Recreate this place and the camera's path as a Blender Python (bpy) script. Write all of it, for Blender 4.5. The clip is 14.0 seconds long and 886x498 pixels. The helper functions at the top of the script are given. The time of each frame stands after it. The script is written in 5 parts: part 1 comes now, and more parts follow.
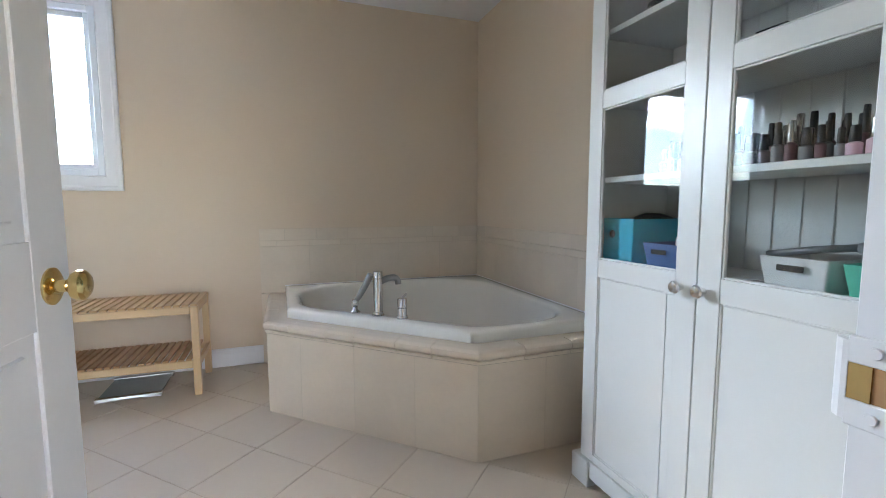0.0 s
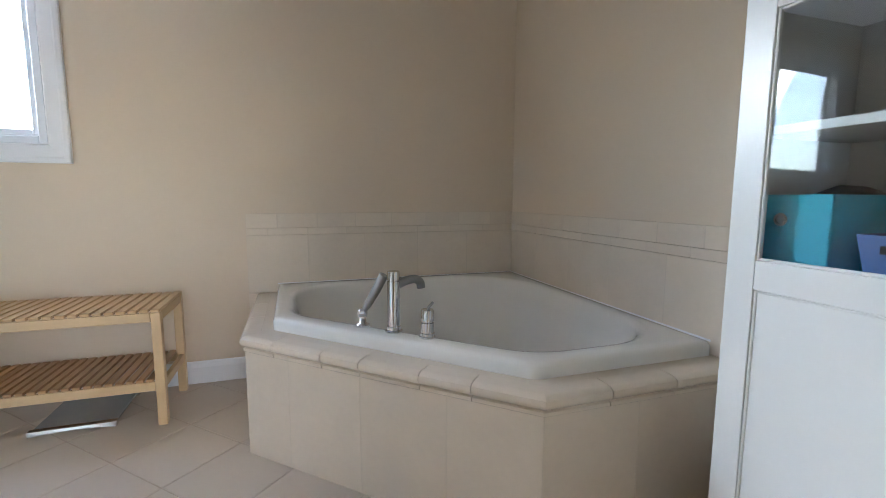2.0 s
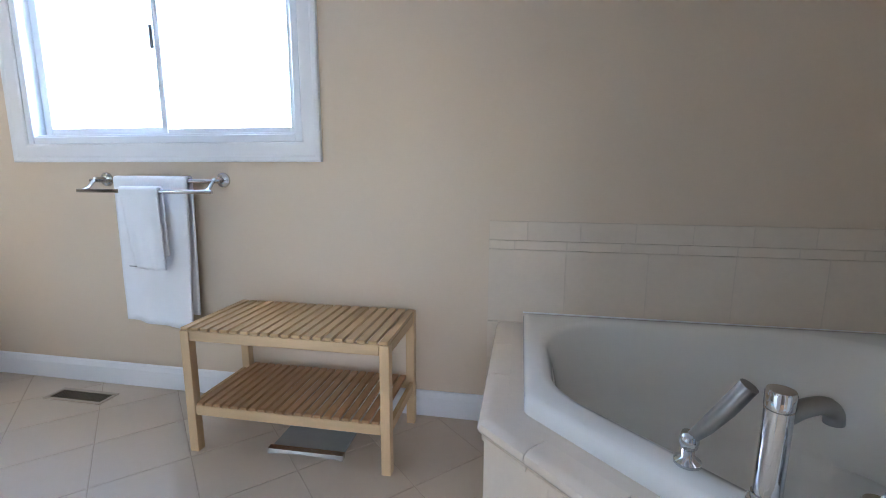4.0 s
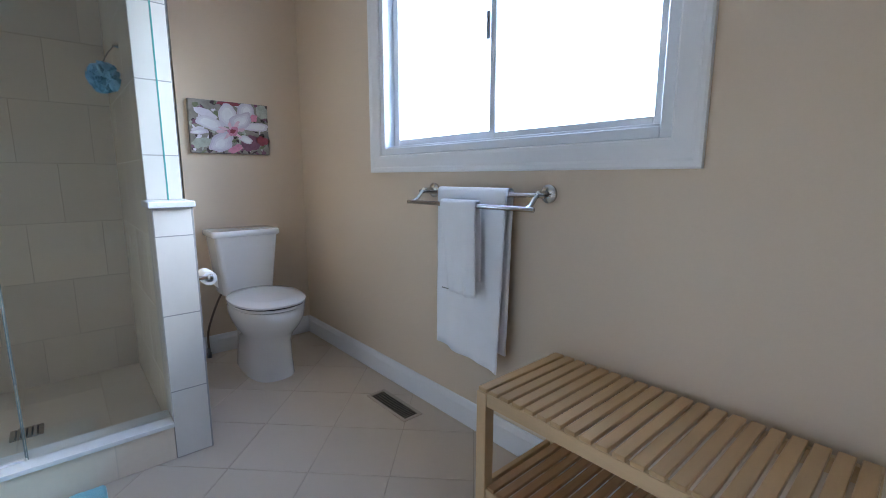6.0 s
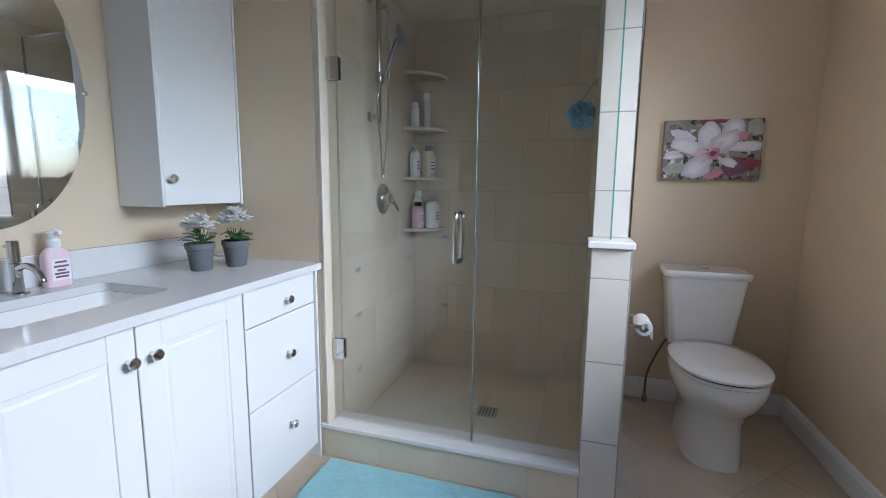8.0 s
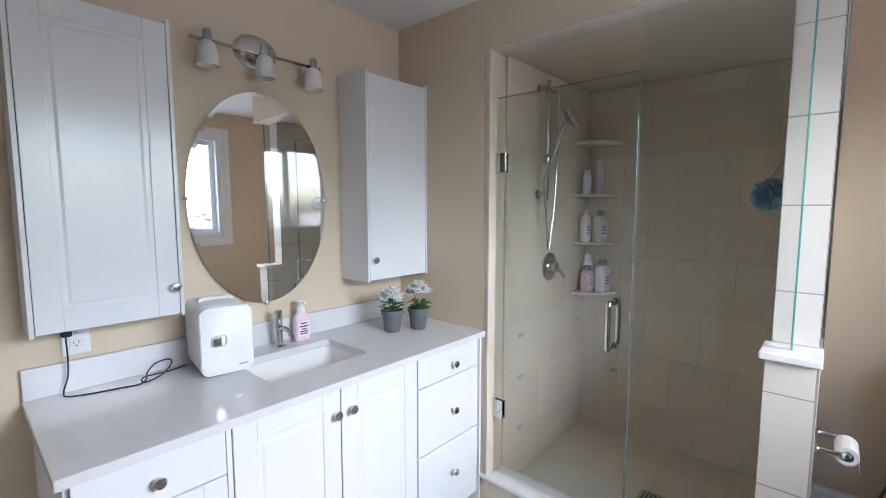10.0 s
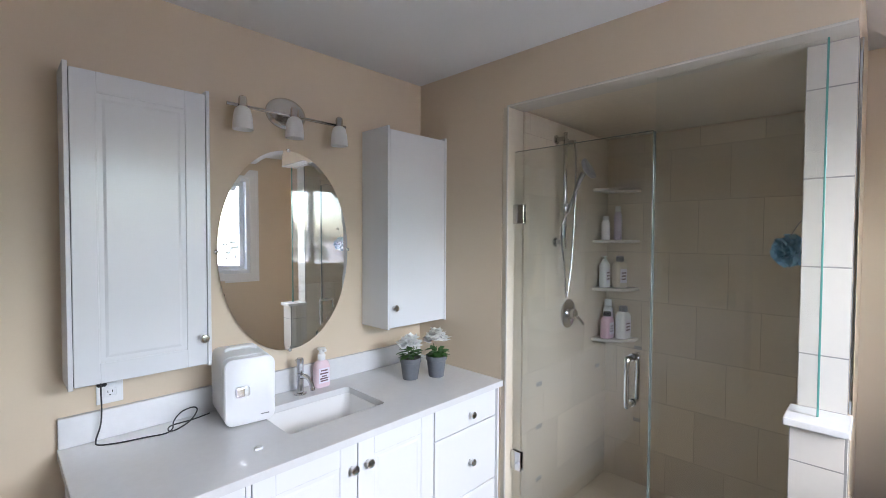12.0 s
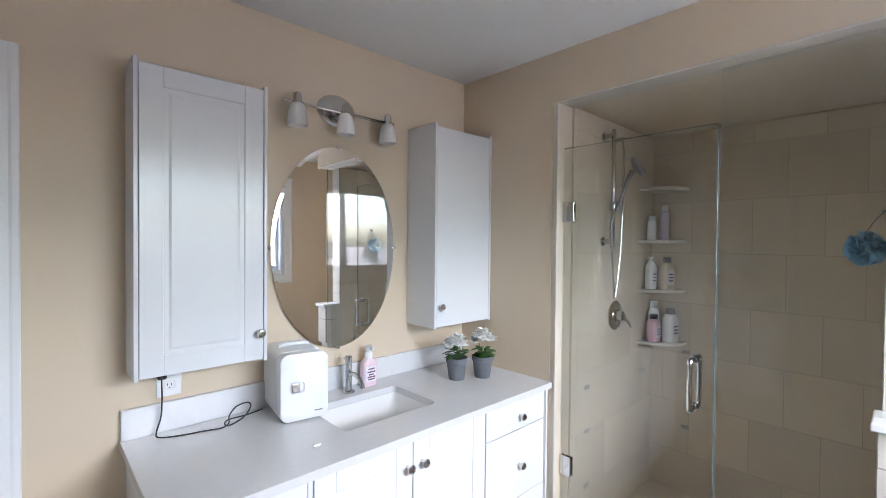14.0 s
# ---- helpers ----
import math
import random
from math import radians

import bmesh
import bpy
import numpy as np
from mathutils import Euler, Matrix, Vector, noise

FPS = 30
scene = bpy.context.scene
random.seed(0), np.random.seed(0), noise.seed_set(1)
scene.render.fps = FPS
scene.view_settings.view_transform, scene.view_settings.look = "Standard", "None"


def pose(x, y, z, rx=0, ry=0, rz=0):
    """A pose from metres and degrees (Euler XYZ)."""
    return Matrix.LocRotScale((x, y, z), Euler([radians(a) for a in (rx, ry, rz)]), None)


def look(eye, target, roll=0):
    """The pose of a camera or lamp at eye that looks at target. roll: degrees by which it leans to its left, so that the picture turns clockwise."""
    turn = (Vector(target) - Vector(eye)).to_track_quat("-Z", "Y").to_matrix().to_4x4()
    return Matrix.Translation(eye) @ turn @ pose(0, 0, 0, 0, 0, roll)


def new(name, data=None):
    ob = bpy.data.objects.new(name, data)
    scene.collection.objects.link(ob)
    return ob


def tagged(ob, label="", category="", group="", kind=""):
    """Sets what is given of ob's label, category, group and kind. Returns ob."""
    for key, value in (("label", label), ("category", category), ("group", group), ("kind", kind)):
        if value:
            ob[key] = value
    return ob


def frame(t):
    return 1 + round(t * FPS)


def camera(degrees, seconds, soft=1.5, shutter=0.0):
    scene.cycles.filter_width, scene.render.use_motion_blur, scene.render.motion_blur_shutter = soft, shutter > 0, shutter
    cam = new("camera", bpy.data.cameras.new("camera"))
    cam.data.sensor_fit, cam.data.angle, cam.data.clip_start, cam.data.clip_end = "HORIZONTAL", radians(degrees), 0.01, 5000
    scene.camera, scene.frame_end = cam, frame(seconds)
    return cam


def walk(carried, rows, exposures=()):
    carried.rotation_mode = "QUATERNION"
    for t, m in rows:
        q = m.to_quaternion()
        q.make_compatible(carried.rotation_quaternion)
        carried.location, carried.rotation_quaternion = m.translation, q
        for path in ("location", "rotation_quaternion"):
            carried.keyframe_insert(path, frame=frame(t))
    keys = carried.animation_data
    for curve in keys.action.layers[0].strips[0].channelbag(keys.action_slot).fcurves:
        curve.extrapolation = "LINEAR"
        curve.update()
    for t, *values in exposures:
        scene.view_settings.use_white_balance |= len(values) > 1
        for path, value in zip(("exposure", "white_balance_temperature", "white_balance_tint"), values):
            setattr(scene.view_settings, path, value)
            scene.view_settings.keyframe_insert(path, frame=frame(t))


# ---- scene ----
cam = camera(90.2, 14.0, soft=0.8)
EXPOSURES = [(0, 6.4, 6200, 11), (2.2, 6.38, 6300, 12), (4.3, 6.26, 5650, 12), (5.5, 5.8, 5680, 12), (6.5, 5.36, 5650, 12), (7.5, 5.18, 6120, 13), (9.2, 5.33, 6550, 15), (11.3, 5.36, 6850, 17), (13, 5.38, 6800, 17), (14, 5.54, 6800, 17)]
PATH = [
    (0, (2.294, -0.401, 1.013), (2.967, 1.473, 0.824), -0.1),
    (0.5, (2.325, -0.267, 1.003), (2.977, 1.614, 0.808), 0.3),
    (1, (2.36, -0.099, 0.991), (3.0, 1.784, 0.773), 0.0),
    (1.5, (2.39, 0.051, 0.981), (3.018, 1.935, 0.75), -0.1),
    (2, (2.394, 0.171, 0.966), (3.016, 2.057, 0.73), 0.2),
    (2.2, (2.419, 0.263, 0.959), (3.007, 2.158, 0.706), 0.1),
    (4.3, (2.216, 0.936, 1.062), (1.655, 2.825, 0.723), 0.1),
    (4.5, (2.171, 0.982, 1.05), (1.474, 2.827, 0.718), -0.0),
    (5, (2.056, 1.124, 1.052), (1.077, 2.837, 0.73), 0.2),
    (5.5, (1.952, 1.242, 1.055), (0.734, 2.796, 0.74), 0.1),
    (6, (1.864, 1.374, 1.085), (0.376, 2.671, 0.765), 0.1),
    (6.5, (1.768, 1.437, 1.092), (0.034, 2.38, 0.774), 0.2),
    (7, (1.662, 1.472, 1.103), (-0.251, 1.967, 0.796), 0.6),
    (7.5, (1.591, 1.494, 1.137), (-0.385, 1.485, 0.831), 0.9),
    (8, (1.566, 1.577, 1.173), (-0.328, 0.998, 0.895), 0.6),
    (8.5, (1.584, 1.668, 1.252), (-0.152, 0.711, 0.993), 0.4),
    (9, (1.604, 1.725, 1.318), (0.001, 0.556, 1.065), 0.4),
    (9.2, (1.616, 1.733, 1.342), (0.047, 0.517, 1.093), 0.3),
    (11.3, (1.643, 1.801, 1.528), (0.212, 0.408, 1.43), 0.2),
    (11.5, (1.646, 1.799, 1.532), (0.216, 0.403, 1.446), 0.3),
    (12, (1.65, 1.8, 1.528), (0.224, 0.398, 1.47), 0.3),
    (12.5, (1.653, 1.792, 1.529), (0.23, 0.388, 1.484), 0.3),
    (13, (1.659, 1.788, 1.519), (0.239, 0.38, 1.488), 0.3),
    (13.5, (1.681, 1.757, 1.502), (0.269, 0.34, 1.475), 0.3),
    (14, (1.725, 1.689, 1.491), (0.359, 0.228, 1.459), 0.5),
]
walk(cam, [(t, look(e, g, r)) for t, e, g, r in PATH], EXPOSURES)

# ---- world, sun and window light ----
world = bpy.data.worlds.new("overcast_winter_sky")
scene.world = world
world.use_nodes = True
wn = world.node_tree
sky = wn.nodes.new("ShaderNodeTexSky")
sky.sky_type = "NISHITA"
sky.sun_disc = False
sky.sun_elevation = radians(52)
sky.sun_rotation = radians(180)
sky.air_density, sky.dust_density, sky.ozone_density = 1.0, 3.0, 1.0
wn.nodes["Background"].inputs["Strength"].default_value = 0.08
wn.links.new(sky.outputs["Color"], wn.nodes["Background"].inputs["Color"])

sun_data = bpy.data.lights.new("sun", "SUN")
sun_data.energy, sun_data.angle, sun_data.color = 0.5, radians(20), (1.0, 0.96, 0.9)
sun = new("sun", sun_data)
sun.matrix_world = look((0, -30, 38.4), (0, 0, 0))

portal_data = bpy.data.lights.new("window_portal", "AREA")
portal_data.shape, portal_data.size, portal_data.size_y = "RECTANGLE", 1.36, 0.92
portal_data.cycles.is_portal = True
portal = new("window_portal", portal_data)
portal.matrix_world = look((0.667, 2.79, 1.655), (0.667, 0.0, 1.655))

# stands in for the bright overcast sky above the far woods
upper_data = bpy.data.lights.new("upper_sky", "AREA")
upper_data.shape, upper_data.size, upper_data.size_y = "RECTANGLE", 9.0, 1.3
upper_data.energy, upper_data.color = 32.0, (0.93, 0.97, 1.0)
upper = new("upper_sky", upper_data)
upper.matrix_world = look((0.667, 5.5, 3.15), (0.667, 1.6, 1.2))

# guides sky sampling through the opening added in the unseen hall wall
hall_data = bpy.data.lights.new("hall_portal", "AREA")
hall_data.shape, hall_data.size, hall_data.size_y = "RECTANGLE", 0.6, 0.6
hall_data.cycles.is_portal = True
hall_portal = new("hall_portal", hall_data)
hall_portal.matrix_world = look((3.05, -2.45, 1.6), (3.05, 0.0, 1.6))


# ---- materials ----
def mat(name, col, rough=0.5, metal=0.0, var=0.05, scale=3.0, fine=70.0, bump=0.0005, rnd=0.0, coat=0.0, stretch=(1, 1, 1), sheen=0.0, sub=None):
    m = bpy.data.materials.new(name)
    m.use_nodes = True
    nt = m.node_tree
    L = nt.links.new
    bs = nt.nodes["Principled BSDF"]
    bs.inputs["Metallic"].default_value = metal
    bs.inputs["Coat Weight"].default_value = coat
    bs.inputs["Coat Roughness"].default_value = 0.08
    bs.inputs["Sheen Weight"].default_value = sheen
    tc = nt.nodes.new("ShaderNodeTexCoord")
    mp = nt.nodes.new("ShaderNodeMapping")
    mp.inputs["Scale"].default_value = stretch
    L(tc.outputs["Object"], mp.inputs["Vector"])
    info = nt.nodes.new("ShaderNodeObjectInfo")
    shift = nt.nodes.new("ShaderNodeVectorMath")
    shift.operation = "MULTIPLY_ADD"
    shift.inputs[1].default_value = (7.3, 5.1, 9.7)
    L(info.outputs["Random"], shift.inputs[0])
    L(mp.outputs["Vector"], shift.inputs[2])
    big = nt.nodes.new("ShaderNodeTexNoise")
    big.inputs["Scale"].default_value, big.inputs["Detail"].default_value = scale, 4.0
    small = nt.nodes.new("ShaderNodeTexNoise")
    small.inputs["Scale"].default_value, small.inputs["Detail"].default_value = fine, 3.0
    L(shift.outputs[0], big.inputs["Vector"])
    L(shift.outputs[0], small.inputs["Vector"])
    add = nt.nodes.new("ShaderNodeMath")
    add.operation = "MULTIPLY_ADD"
    add.inputs[1].default_value = 2.2 * var
    L(big.outputs["Fac"], add.inputs[0])
    add2 = nt.nodes.new("ShaderNodeMath")
    add2.operation = "MULTIPLY_ADD"
    add2.inputs[1].default_value = 1.0 * var
    L(small.outputs["Fac"], add2.inputs[0])
    L(add.outputs[0], add2.inputs[2])
    rn = nt.nodes.new("ShaderNodeMath")
    rn.operation = "MULTIPLY_ADD"
    rn.inputs[1].default_value = rnd
    rn.inputs[2].default_value = 1.0 - 1.6 * var - 0.5 * rnd
    L(info.outputs["Random"], rn.inputs[0])
    L(rn.outputs[0], add.inputs[2])
    sc = nt.nodes.new("ShaderNodeVectorMath")
    sc.operation = "SCALE"
    sc.inputs[0].default_value = col
    L(add2.outputs[0], sc.inputs["Scale"])
    L(sc.outputs[0], bs.inputs["Base Color"])
    rr = nt.nodes.new("ShaderNodeMapRange")
    rr.inputs["To Min"].default_value = rough * 0.93
    rr.inputs["To Max"].default_value = min(1.0, rough * 1.07)
    L(big.outputs["Fac"], rr.inputs["Value"])
    L(rr.outputs[0], bs.inputs["Roughness"])
    if bump:
        bp = nt.nodes.new("ShaderNodeBump")
        bp.inputs["Strength"].default_value = 0.5
        bp.inputs["Distance"].default_value = bump
        L(small.outputs["Fac"], bp.inputs["Height"])
        L(bp.outputs["Normal"], bs.inputs["Normal"])
    if sub:
        bs.inputs["Subsurface Weight"].default_value = sub
        bs.inputs["Subsurface Radius"].default_value = (0.01, 0.01, 0.01)
    return m


def frosted(name, tint, rough):
    m = mat(name, tint, rough, var=0.03, scale=10, fine=60, bump=0.0)
    m.node_tree.nodes["Principled BSDF"].inputs["Transmission Weight"].default_value = 0.3
    return m


def pane_glass(name, tint, gloss=1.0, ior=1.5):
    m = bpy.data.materials.new(name)
    m.use_nodes = True
    nt = m.node_tree
    nt.nodes.remove(nt.nodes["Principled BSDF"])
    tr = nt.nodes.new("ShaderNodeBsdfTransparent")
    tr.inputs["Color"].default_value = (*tint, 1)
    gl = nt.nodes.new("ShaderNodeBsdfGlossy")
    gl.inputs["Roughness"].default_value = 0.0
    gl.inputs["Color"].default_value = (gloss, gloss, gloss, 1)
    lw = nt.nodes.new("ShaderNodeLayerWeight")
    lw.inputs["Blend"].default_value = 0.5
    pw = nt.nodes.new("ShaderNodeMath")
    pw.operation = "POWER"
    pw.inputs[1].default_value = 5.0
    fr = nt.nodes.new("ShaderNodeMath")
    fr.operation = "MULTIPLY_ADD"
    fr.inputs[1].default_value, fr.inputs[2].default_value = 0.95, ((ior - 1) / (ior + 1)) ** 2
    mx = nt.nodes.new("ShaderNodeMixShader")
    nt.links.new(lw.outputs["Facing"], pw.inputs[0])
    nt.links.new(pw.outputs[0], fr.inputs[0])
    nt.links.new(fr.outputs[0], mx.inputs[0])
    nt.links.new(tr.outputs[0], mx.inputs[1])
    nt.links.new(gl.outputs[0], mx.inputs[2])
    nt.links.new(mx.outputs[0], nt.nodes["Material Output"].inputs["Surface"])
    return m


M_wall = mat("beige_wall_paint", (0.66, 0.54, 0.40), 0.55, var=0.03, scale=1.5, fine=160, bump=0.0004)
M_ceil = mat("ceiling_paint", (0.74, 0.735, 0.73), 0.8, var=0.03, scale=2, fine=220, bump=0.0006)
M_trim = mat("white_trim_paint", (0.78, 0.78, 0.78), 0.35, var=0.02, scale=6, fine=90, bump=0.0002)
M_door = mat("white_door_paint", (0.72, 0.72, 0.71), 0.4, var=0.03, scale=4, fine=110, bump=0.0003)
M_vinyl = mat("white_vinyl_window", (0.76, 0.79, 0.82), 0.3, var=0.02, scale=6, fine=80, bump=0.0001)
M_ftile = mat("cream_floor_tile", (0.57, 0.475, 0.365), 0.3, var=0.03, scale=5, fine=45, bump=0.0002, rnd=0.04)
M_grout = mat("beige_grout", (0.49, 0.40, 0.305), 0.85, var=0.08, scale=12, fine=180, bump=0.0006)
M_tgrout = mat("pale_tub_grout", (0.63, 0.54, 0.425), 0.85, var=0.08, scale=12, fine=180, bump=0.0006)
M_sgrout = mat("shower_grout", (0.49, 0.42, 0.325), 0.85, var=0.08, scale=12, fine=180, bump=0.0006)
M_pgrout = mat("grey_post_grout", (0.30, 0.285, 0.265), 0.85, var=0.08, scale=12, fine=180, bump=0.0006)
M_ttile = mat("cream_wall_tile", (0.71, 0.61, 0.485), 0.25, var=0.06, scale=6, fine=50, bump=0.0002, rnd=0.05)
M_stile = mat("shower_tile", (0.68, 0.60, 0.48), 0.22, var=0.10, scale=2.5, fine=40, bump=0.0003, rnd=0.12)
M_ptile = mat("pale_post_tile", (0.64, 0.60, 0.54), 0.2, var=0.04, scale=6, fine=50, bump=0.0002, rnd=0.03)
M_stone = mat("white_marble_sill", (0.74, 0.73, 0.71), 0.2, var=0.07, scale=9, fine=40, bump=0.0001)
M_acryl = mat("white_tub_acrylic", (0.80, 0.775, 0.715), 0.12, var=0.015, scale=3, fine=30, bump=0.0, coat=0.4)
M_porc = mat("white_porcelain", (0.80, 0.79, 0.77), 0.1, var=0.015, scale=3, fine=30, bump=0.0, coat=0.6)
M_lacq = mat("white_cabinet_lacquer", (0.745, 0.755, 0.765), 0.22, var=0.015, scale=4, fine=60, bump=0.0001, coat=0.15)
M_cabw = mat("white_painted_cabinet", (0.70, 0.71, 0.69), 0.3, var=0.025, scale=5, fine=110, bump=0.0002)
M_quartz = mat("white_quartz", (0.66, 0.66, 0.655), 0.14, var=0.04, scale=40, fine=260, bump=0.0)
M_chrome = mat("chrome", (0.58, 0.585, 0.59), 0.06, 1.0, var=0.02, scale=8, fine=60, bump=0.0)
M_nickel = mat("brushed_nickel", (0.58, 0.565, 0.545), 0.2, 1.0, var=0.06, scale=10, fine=160, bump=0.0001)
M_brass = mat("polished_brass", (0.75, 0.56, 0.24), 0.14, 1.0, var=0.08, scale=12, fine=60, bump=0.0001)
M_black = mat("black_plastic", (0.02, 0.02, 0.022), 0.4, var=0.1, scale=10, fine=90, bump=0.0001)
# near-black colour standing in for the shade inside gaps and openings
M_dark = mat("recess_shade_colour", (0.03, 0.028, 0.025), 0.8, var=0.1)
M_wood = mat("birch_wood", (0.56, 0.36, 0.17), 0.4, var=0.08, scale=4, fine=30, bump=0.0003, rnd=0.08, stretch=(14, 1.3, 14))
M_woodx = mat("birch_wood_long", (0.62, 0.43, 0.23), 0.4, var=0.10, scale=4, fine=30, bump=0.0003, rnd=0.1, stretch=(1.3, 14, 14))
M_woodz = mat("birch_wood_upright", (0.62, 0.43, 0.23), 0.4, var=0.10, scale=4, fine=30, bump=0.0003, rnd=0.1, stretch=(14, 14, 1.3))
# darker birch copy, with the shade under the bench top in its colour
M_woodd = mat("birch_wood_shaded", (0.46, 0.26, 0.115), 0.42, var=0.09, scale=4, fine=30, bump=0.0003, rnd=0.08, stretch=(14, 1.3, 14))
M_towel = mat("white_terry_cloth", (0.91, 0.92, 0.94), 0.95, var=0.05, scale=8, fine=420, bump=0.003, sheen=0.3)
M_mat = mat("aqua_bath_mat_pile", (0.28, 0.58, 0.63), 0.98, var=0.12, scale=9, fine=300, bump=0.006, sheen=0.4)
M_puff = mat("blue_mesh_sponge", (0.30, 0.63, 0.86), 0.7, var=0.2, scale=20, fine=200, bump=0.001)
M_teal = mat("turquoise_fabric_box", (0.04, 0.48, 0.66), 0.75, var=0.06, scale=9, fine=300, bump=0.0006)
M_blue = mat("denim_blue_plastic", (0.09, 0.18, 0.42), 0.5, var=0.05, scale=9, fine=120, bump=0.0002)
M_green = mat("mint_plastic", (0.13, 0.58, 0.42), 0.45, var=0.05, scale=9, fine=120, bump=0.0002)
M_wplast = mat("white_plastic", (0.80, 0.80, 0.80), 0.38, var=0.02, scale=6, fine=80, bump=0.0)
M_pink = mat("pink_plastic", (0.72, 0.47, 0.56), 0.3, var=0.06, scale=20, fine=90, bump=0.0)
M_soap = mat("pale_pink_soap", (0.80, 0.61, 0.655), 0.2, var=0.05, scale=20, fine=90, bump=0.0)
M_cream = mat("cream_plastic", (0.66, 0.58, 0.46), 0.35, var=0.05, scale=20, fine=90, bump=0.0)
M_lilac = mat("lilac_plastic", (0.60, 0.52, 0.64), 0.3, var=0.05, scale=20, fine=90, bump=0.0)
M_pot = mat("grey_clay_pot", (0.13, 0.14, 0.155), 0.6, var=0.25, scale=14, fine=90, bump=0.0006)
M_soil = mat("potting_soil", (0.04, 0.03, 0.02), 0.95, var=0.3, scale=40, fine=200, bump=0.003)
M_leaf = mat("green_leaf", (0.05, 0.14, 0.035), 0.45, var=0.3, scale=30, fine=120, bump=0.0003, rnd=0.2)
M_petal = mat("white_petal", (0.93, 0.93, 0.90), 0.6, var=0.05, scale=30, fine=120, bump=0.0002, sub=0.2)
M_frost = frosted("frosted_white_glass", (0.93, 0.93, 0.91), 0.3)
M_mirror = mat("mirror_silver", (0.93, 0.94, 0.94), 0.0, 1.0, var=0.0, bump=0.0)
M_paper = mat("white_tissue", (0.76, 0.76, 0.75), 0.9, var=0.03, scale=20, fine=200, bump=0.0006)
M_vent = mat("bronze_vent_metal", (0.20, 0.155, 0.11), 0.45, 0.4, var=0.12, scale=20, fine=90, bump=0.0002)
M_hall = mat("hall_paint", (0.50, 0.49, 0.47), 0.7, var=0.03, scale=2, fine=150, bump=0.0003)
M_knob = mat("satin_nickel_knob", (0.80, 0.795, 0.785), 0.16, 1.0, var=0.04, scale=20, fine=160, bump=0.0)
# chrome with the dark reflections of its surroundings put into the colour
M_dkchrome = mat("darkened_chrome", (0.30, 0.295, 0.285), 0.32, 1.0, var=0.06, scale=10, fine=160, bump=0.0001)
M_hose = mat("dark_braided_hose", (0.15, 0.115, 0.085), 0.5, var=0.2, scale=30, fine=300, bump=0.0006)
M_smudge = mat("grey_tile_smudge", (0.36, 0.34, 0.31), 0.5, var=0.35, scale=60, fine=200, bump=0.0)
M_snow = mat("old_snow", (0.24, 0.245, 0.25), 0.9, var=0.06, scale=0.05, fine=0.6, bump=0.0)
M_spruce = mat("snowy_spruce", (0.09, 0.11, 0.11), 0.9, var=0.4, scale=0.4, fine=3, bump=0.0)
M_ink = mat("printed_label_ink", (0.16, 0.08, 0.10), 0.5, var=0.1, scale=50, fine=200, bump=0.0)
M_grey = mat("grey_plastic", (0.25, 0.25, 0.26), 0.4, var=0.08, scale=20, fine=90, bump=0.0)
M_scaleg = mat("grey_scale_glass", (0.36, 0.39, 0.37), 0.1, var=0.05, scale=10, fine=60, bump=0.0, coat=0.5)
M_edge = mat("green_glass_edge", (0.09, 0.30, 0.26), 0.1, var=0.08, scale=5, fine=40, bump=0.0, coat=0.8)
M_seam = mat("dim_glass_edge", (0.16, 0.19, 0.18), 0.12, var=0.08, scale=5, fine=40, bump=0.0, coat=0.5)
M_showerglass = pane_glass("shower_glass", (0.96, 0.968, 0.962))
M_winglass = pane_glass("window_glass", (0.97, 0.98, 0.98))
M_cabglass = pane_glass("cabinet_glass", (0.95, 0.96, 0.955), 0.7)


# ---- mesh helpers ----
def thing(name, loc=(0, 0, 0), rz=0.0, label="", category="", group="", kind=""):
    ob = new(name)
    ob.matrix_basis = pose(*loc, 0, 0, rz)
    ob.empty_display_size = 0.1
    return tagged(ob, label, category, group, kind)


def part(name, bm, material, parent=None, label="", smooth=False, at=None):
    me = bpy.data.meshes.new(name)
    bmesh.ops.recalc_face_normals(bm, faces=bm.faces[:])
    bm.to_mesh(me)
    bm.free()
    me.materials.append(material)
    if smooth:
        for p in me.polygons:
            p.use_smooth = True
    ob = new(name, me)
    if parent is not None:
        ob.parent = parent
    if at is not None:
        ob.matrix_basis = at
    if label:
        ob["label"] = label
    return ob


def soft_edges(ob, angle=35):
    ob.data.set_sharp_from_angle(angle=radians(angle))
    return ob


def box(x0, x1, y0, y1, z0, z1, bevel=0.0, bm=None, seg=1):
    own = bmesh.new()
    bmesh.ops.create_cube(own, size=1.0, matrix=Matrix.LocRotScale(((x0 + x1) / 2, (y0 + y1) / 2, (z0 + z1) / 2), None, (abs(x1 - x0), abs(y1 - y0), abs(z1 - z0))))
    if bevel:
        bmesh.ops.bevel(own, geom=own.edges[:], offset=bevel, segments=seg, affect="EDGES", profile=0.5)
    if bm is None:
        return own
    return join(bm, own)


def join(bm, other, m=None):
    me = bpy.data.meshes.new("tmp")
    if m is not None:
        other.transform(m)
    other.to_mesh(me)
    other.free()
    bm.from_mesh(me)
    bpy.data.meshes.remove(me)
    return bm


def loft(loops, cap0=True, cap1=True, closed=True, bm=None):
    bm = bm or bmesh.new()
    rows = [[bm.verts.new(p) for p in lp] for lp in loops]
    n = len(rows[0])
    for a, b in zip(rows, rows[1:]):
        for i in range(n if closed else n - 1):
            j = (i + 1) % n
            bm.faces.new((a[i], a[j], b[j], b[i]))
    if cap0:
        bm.faces.new(rows[0])
    if cap1:
        bm.faces.new(rows[-1])
    return bm


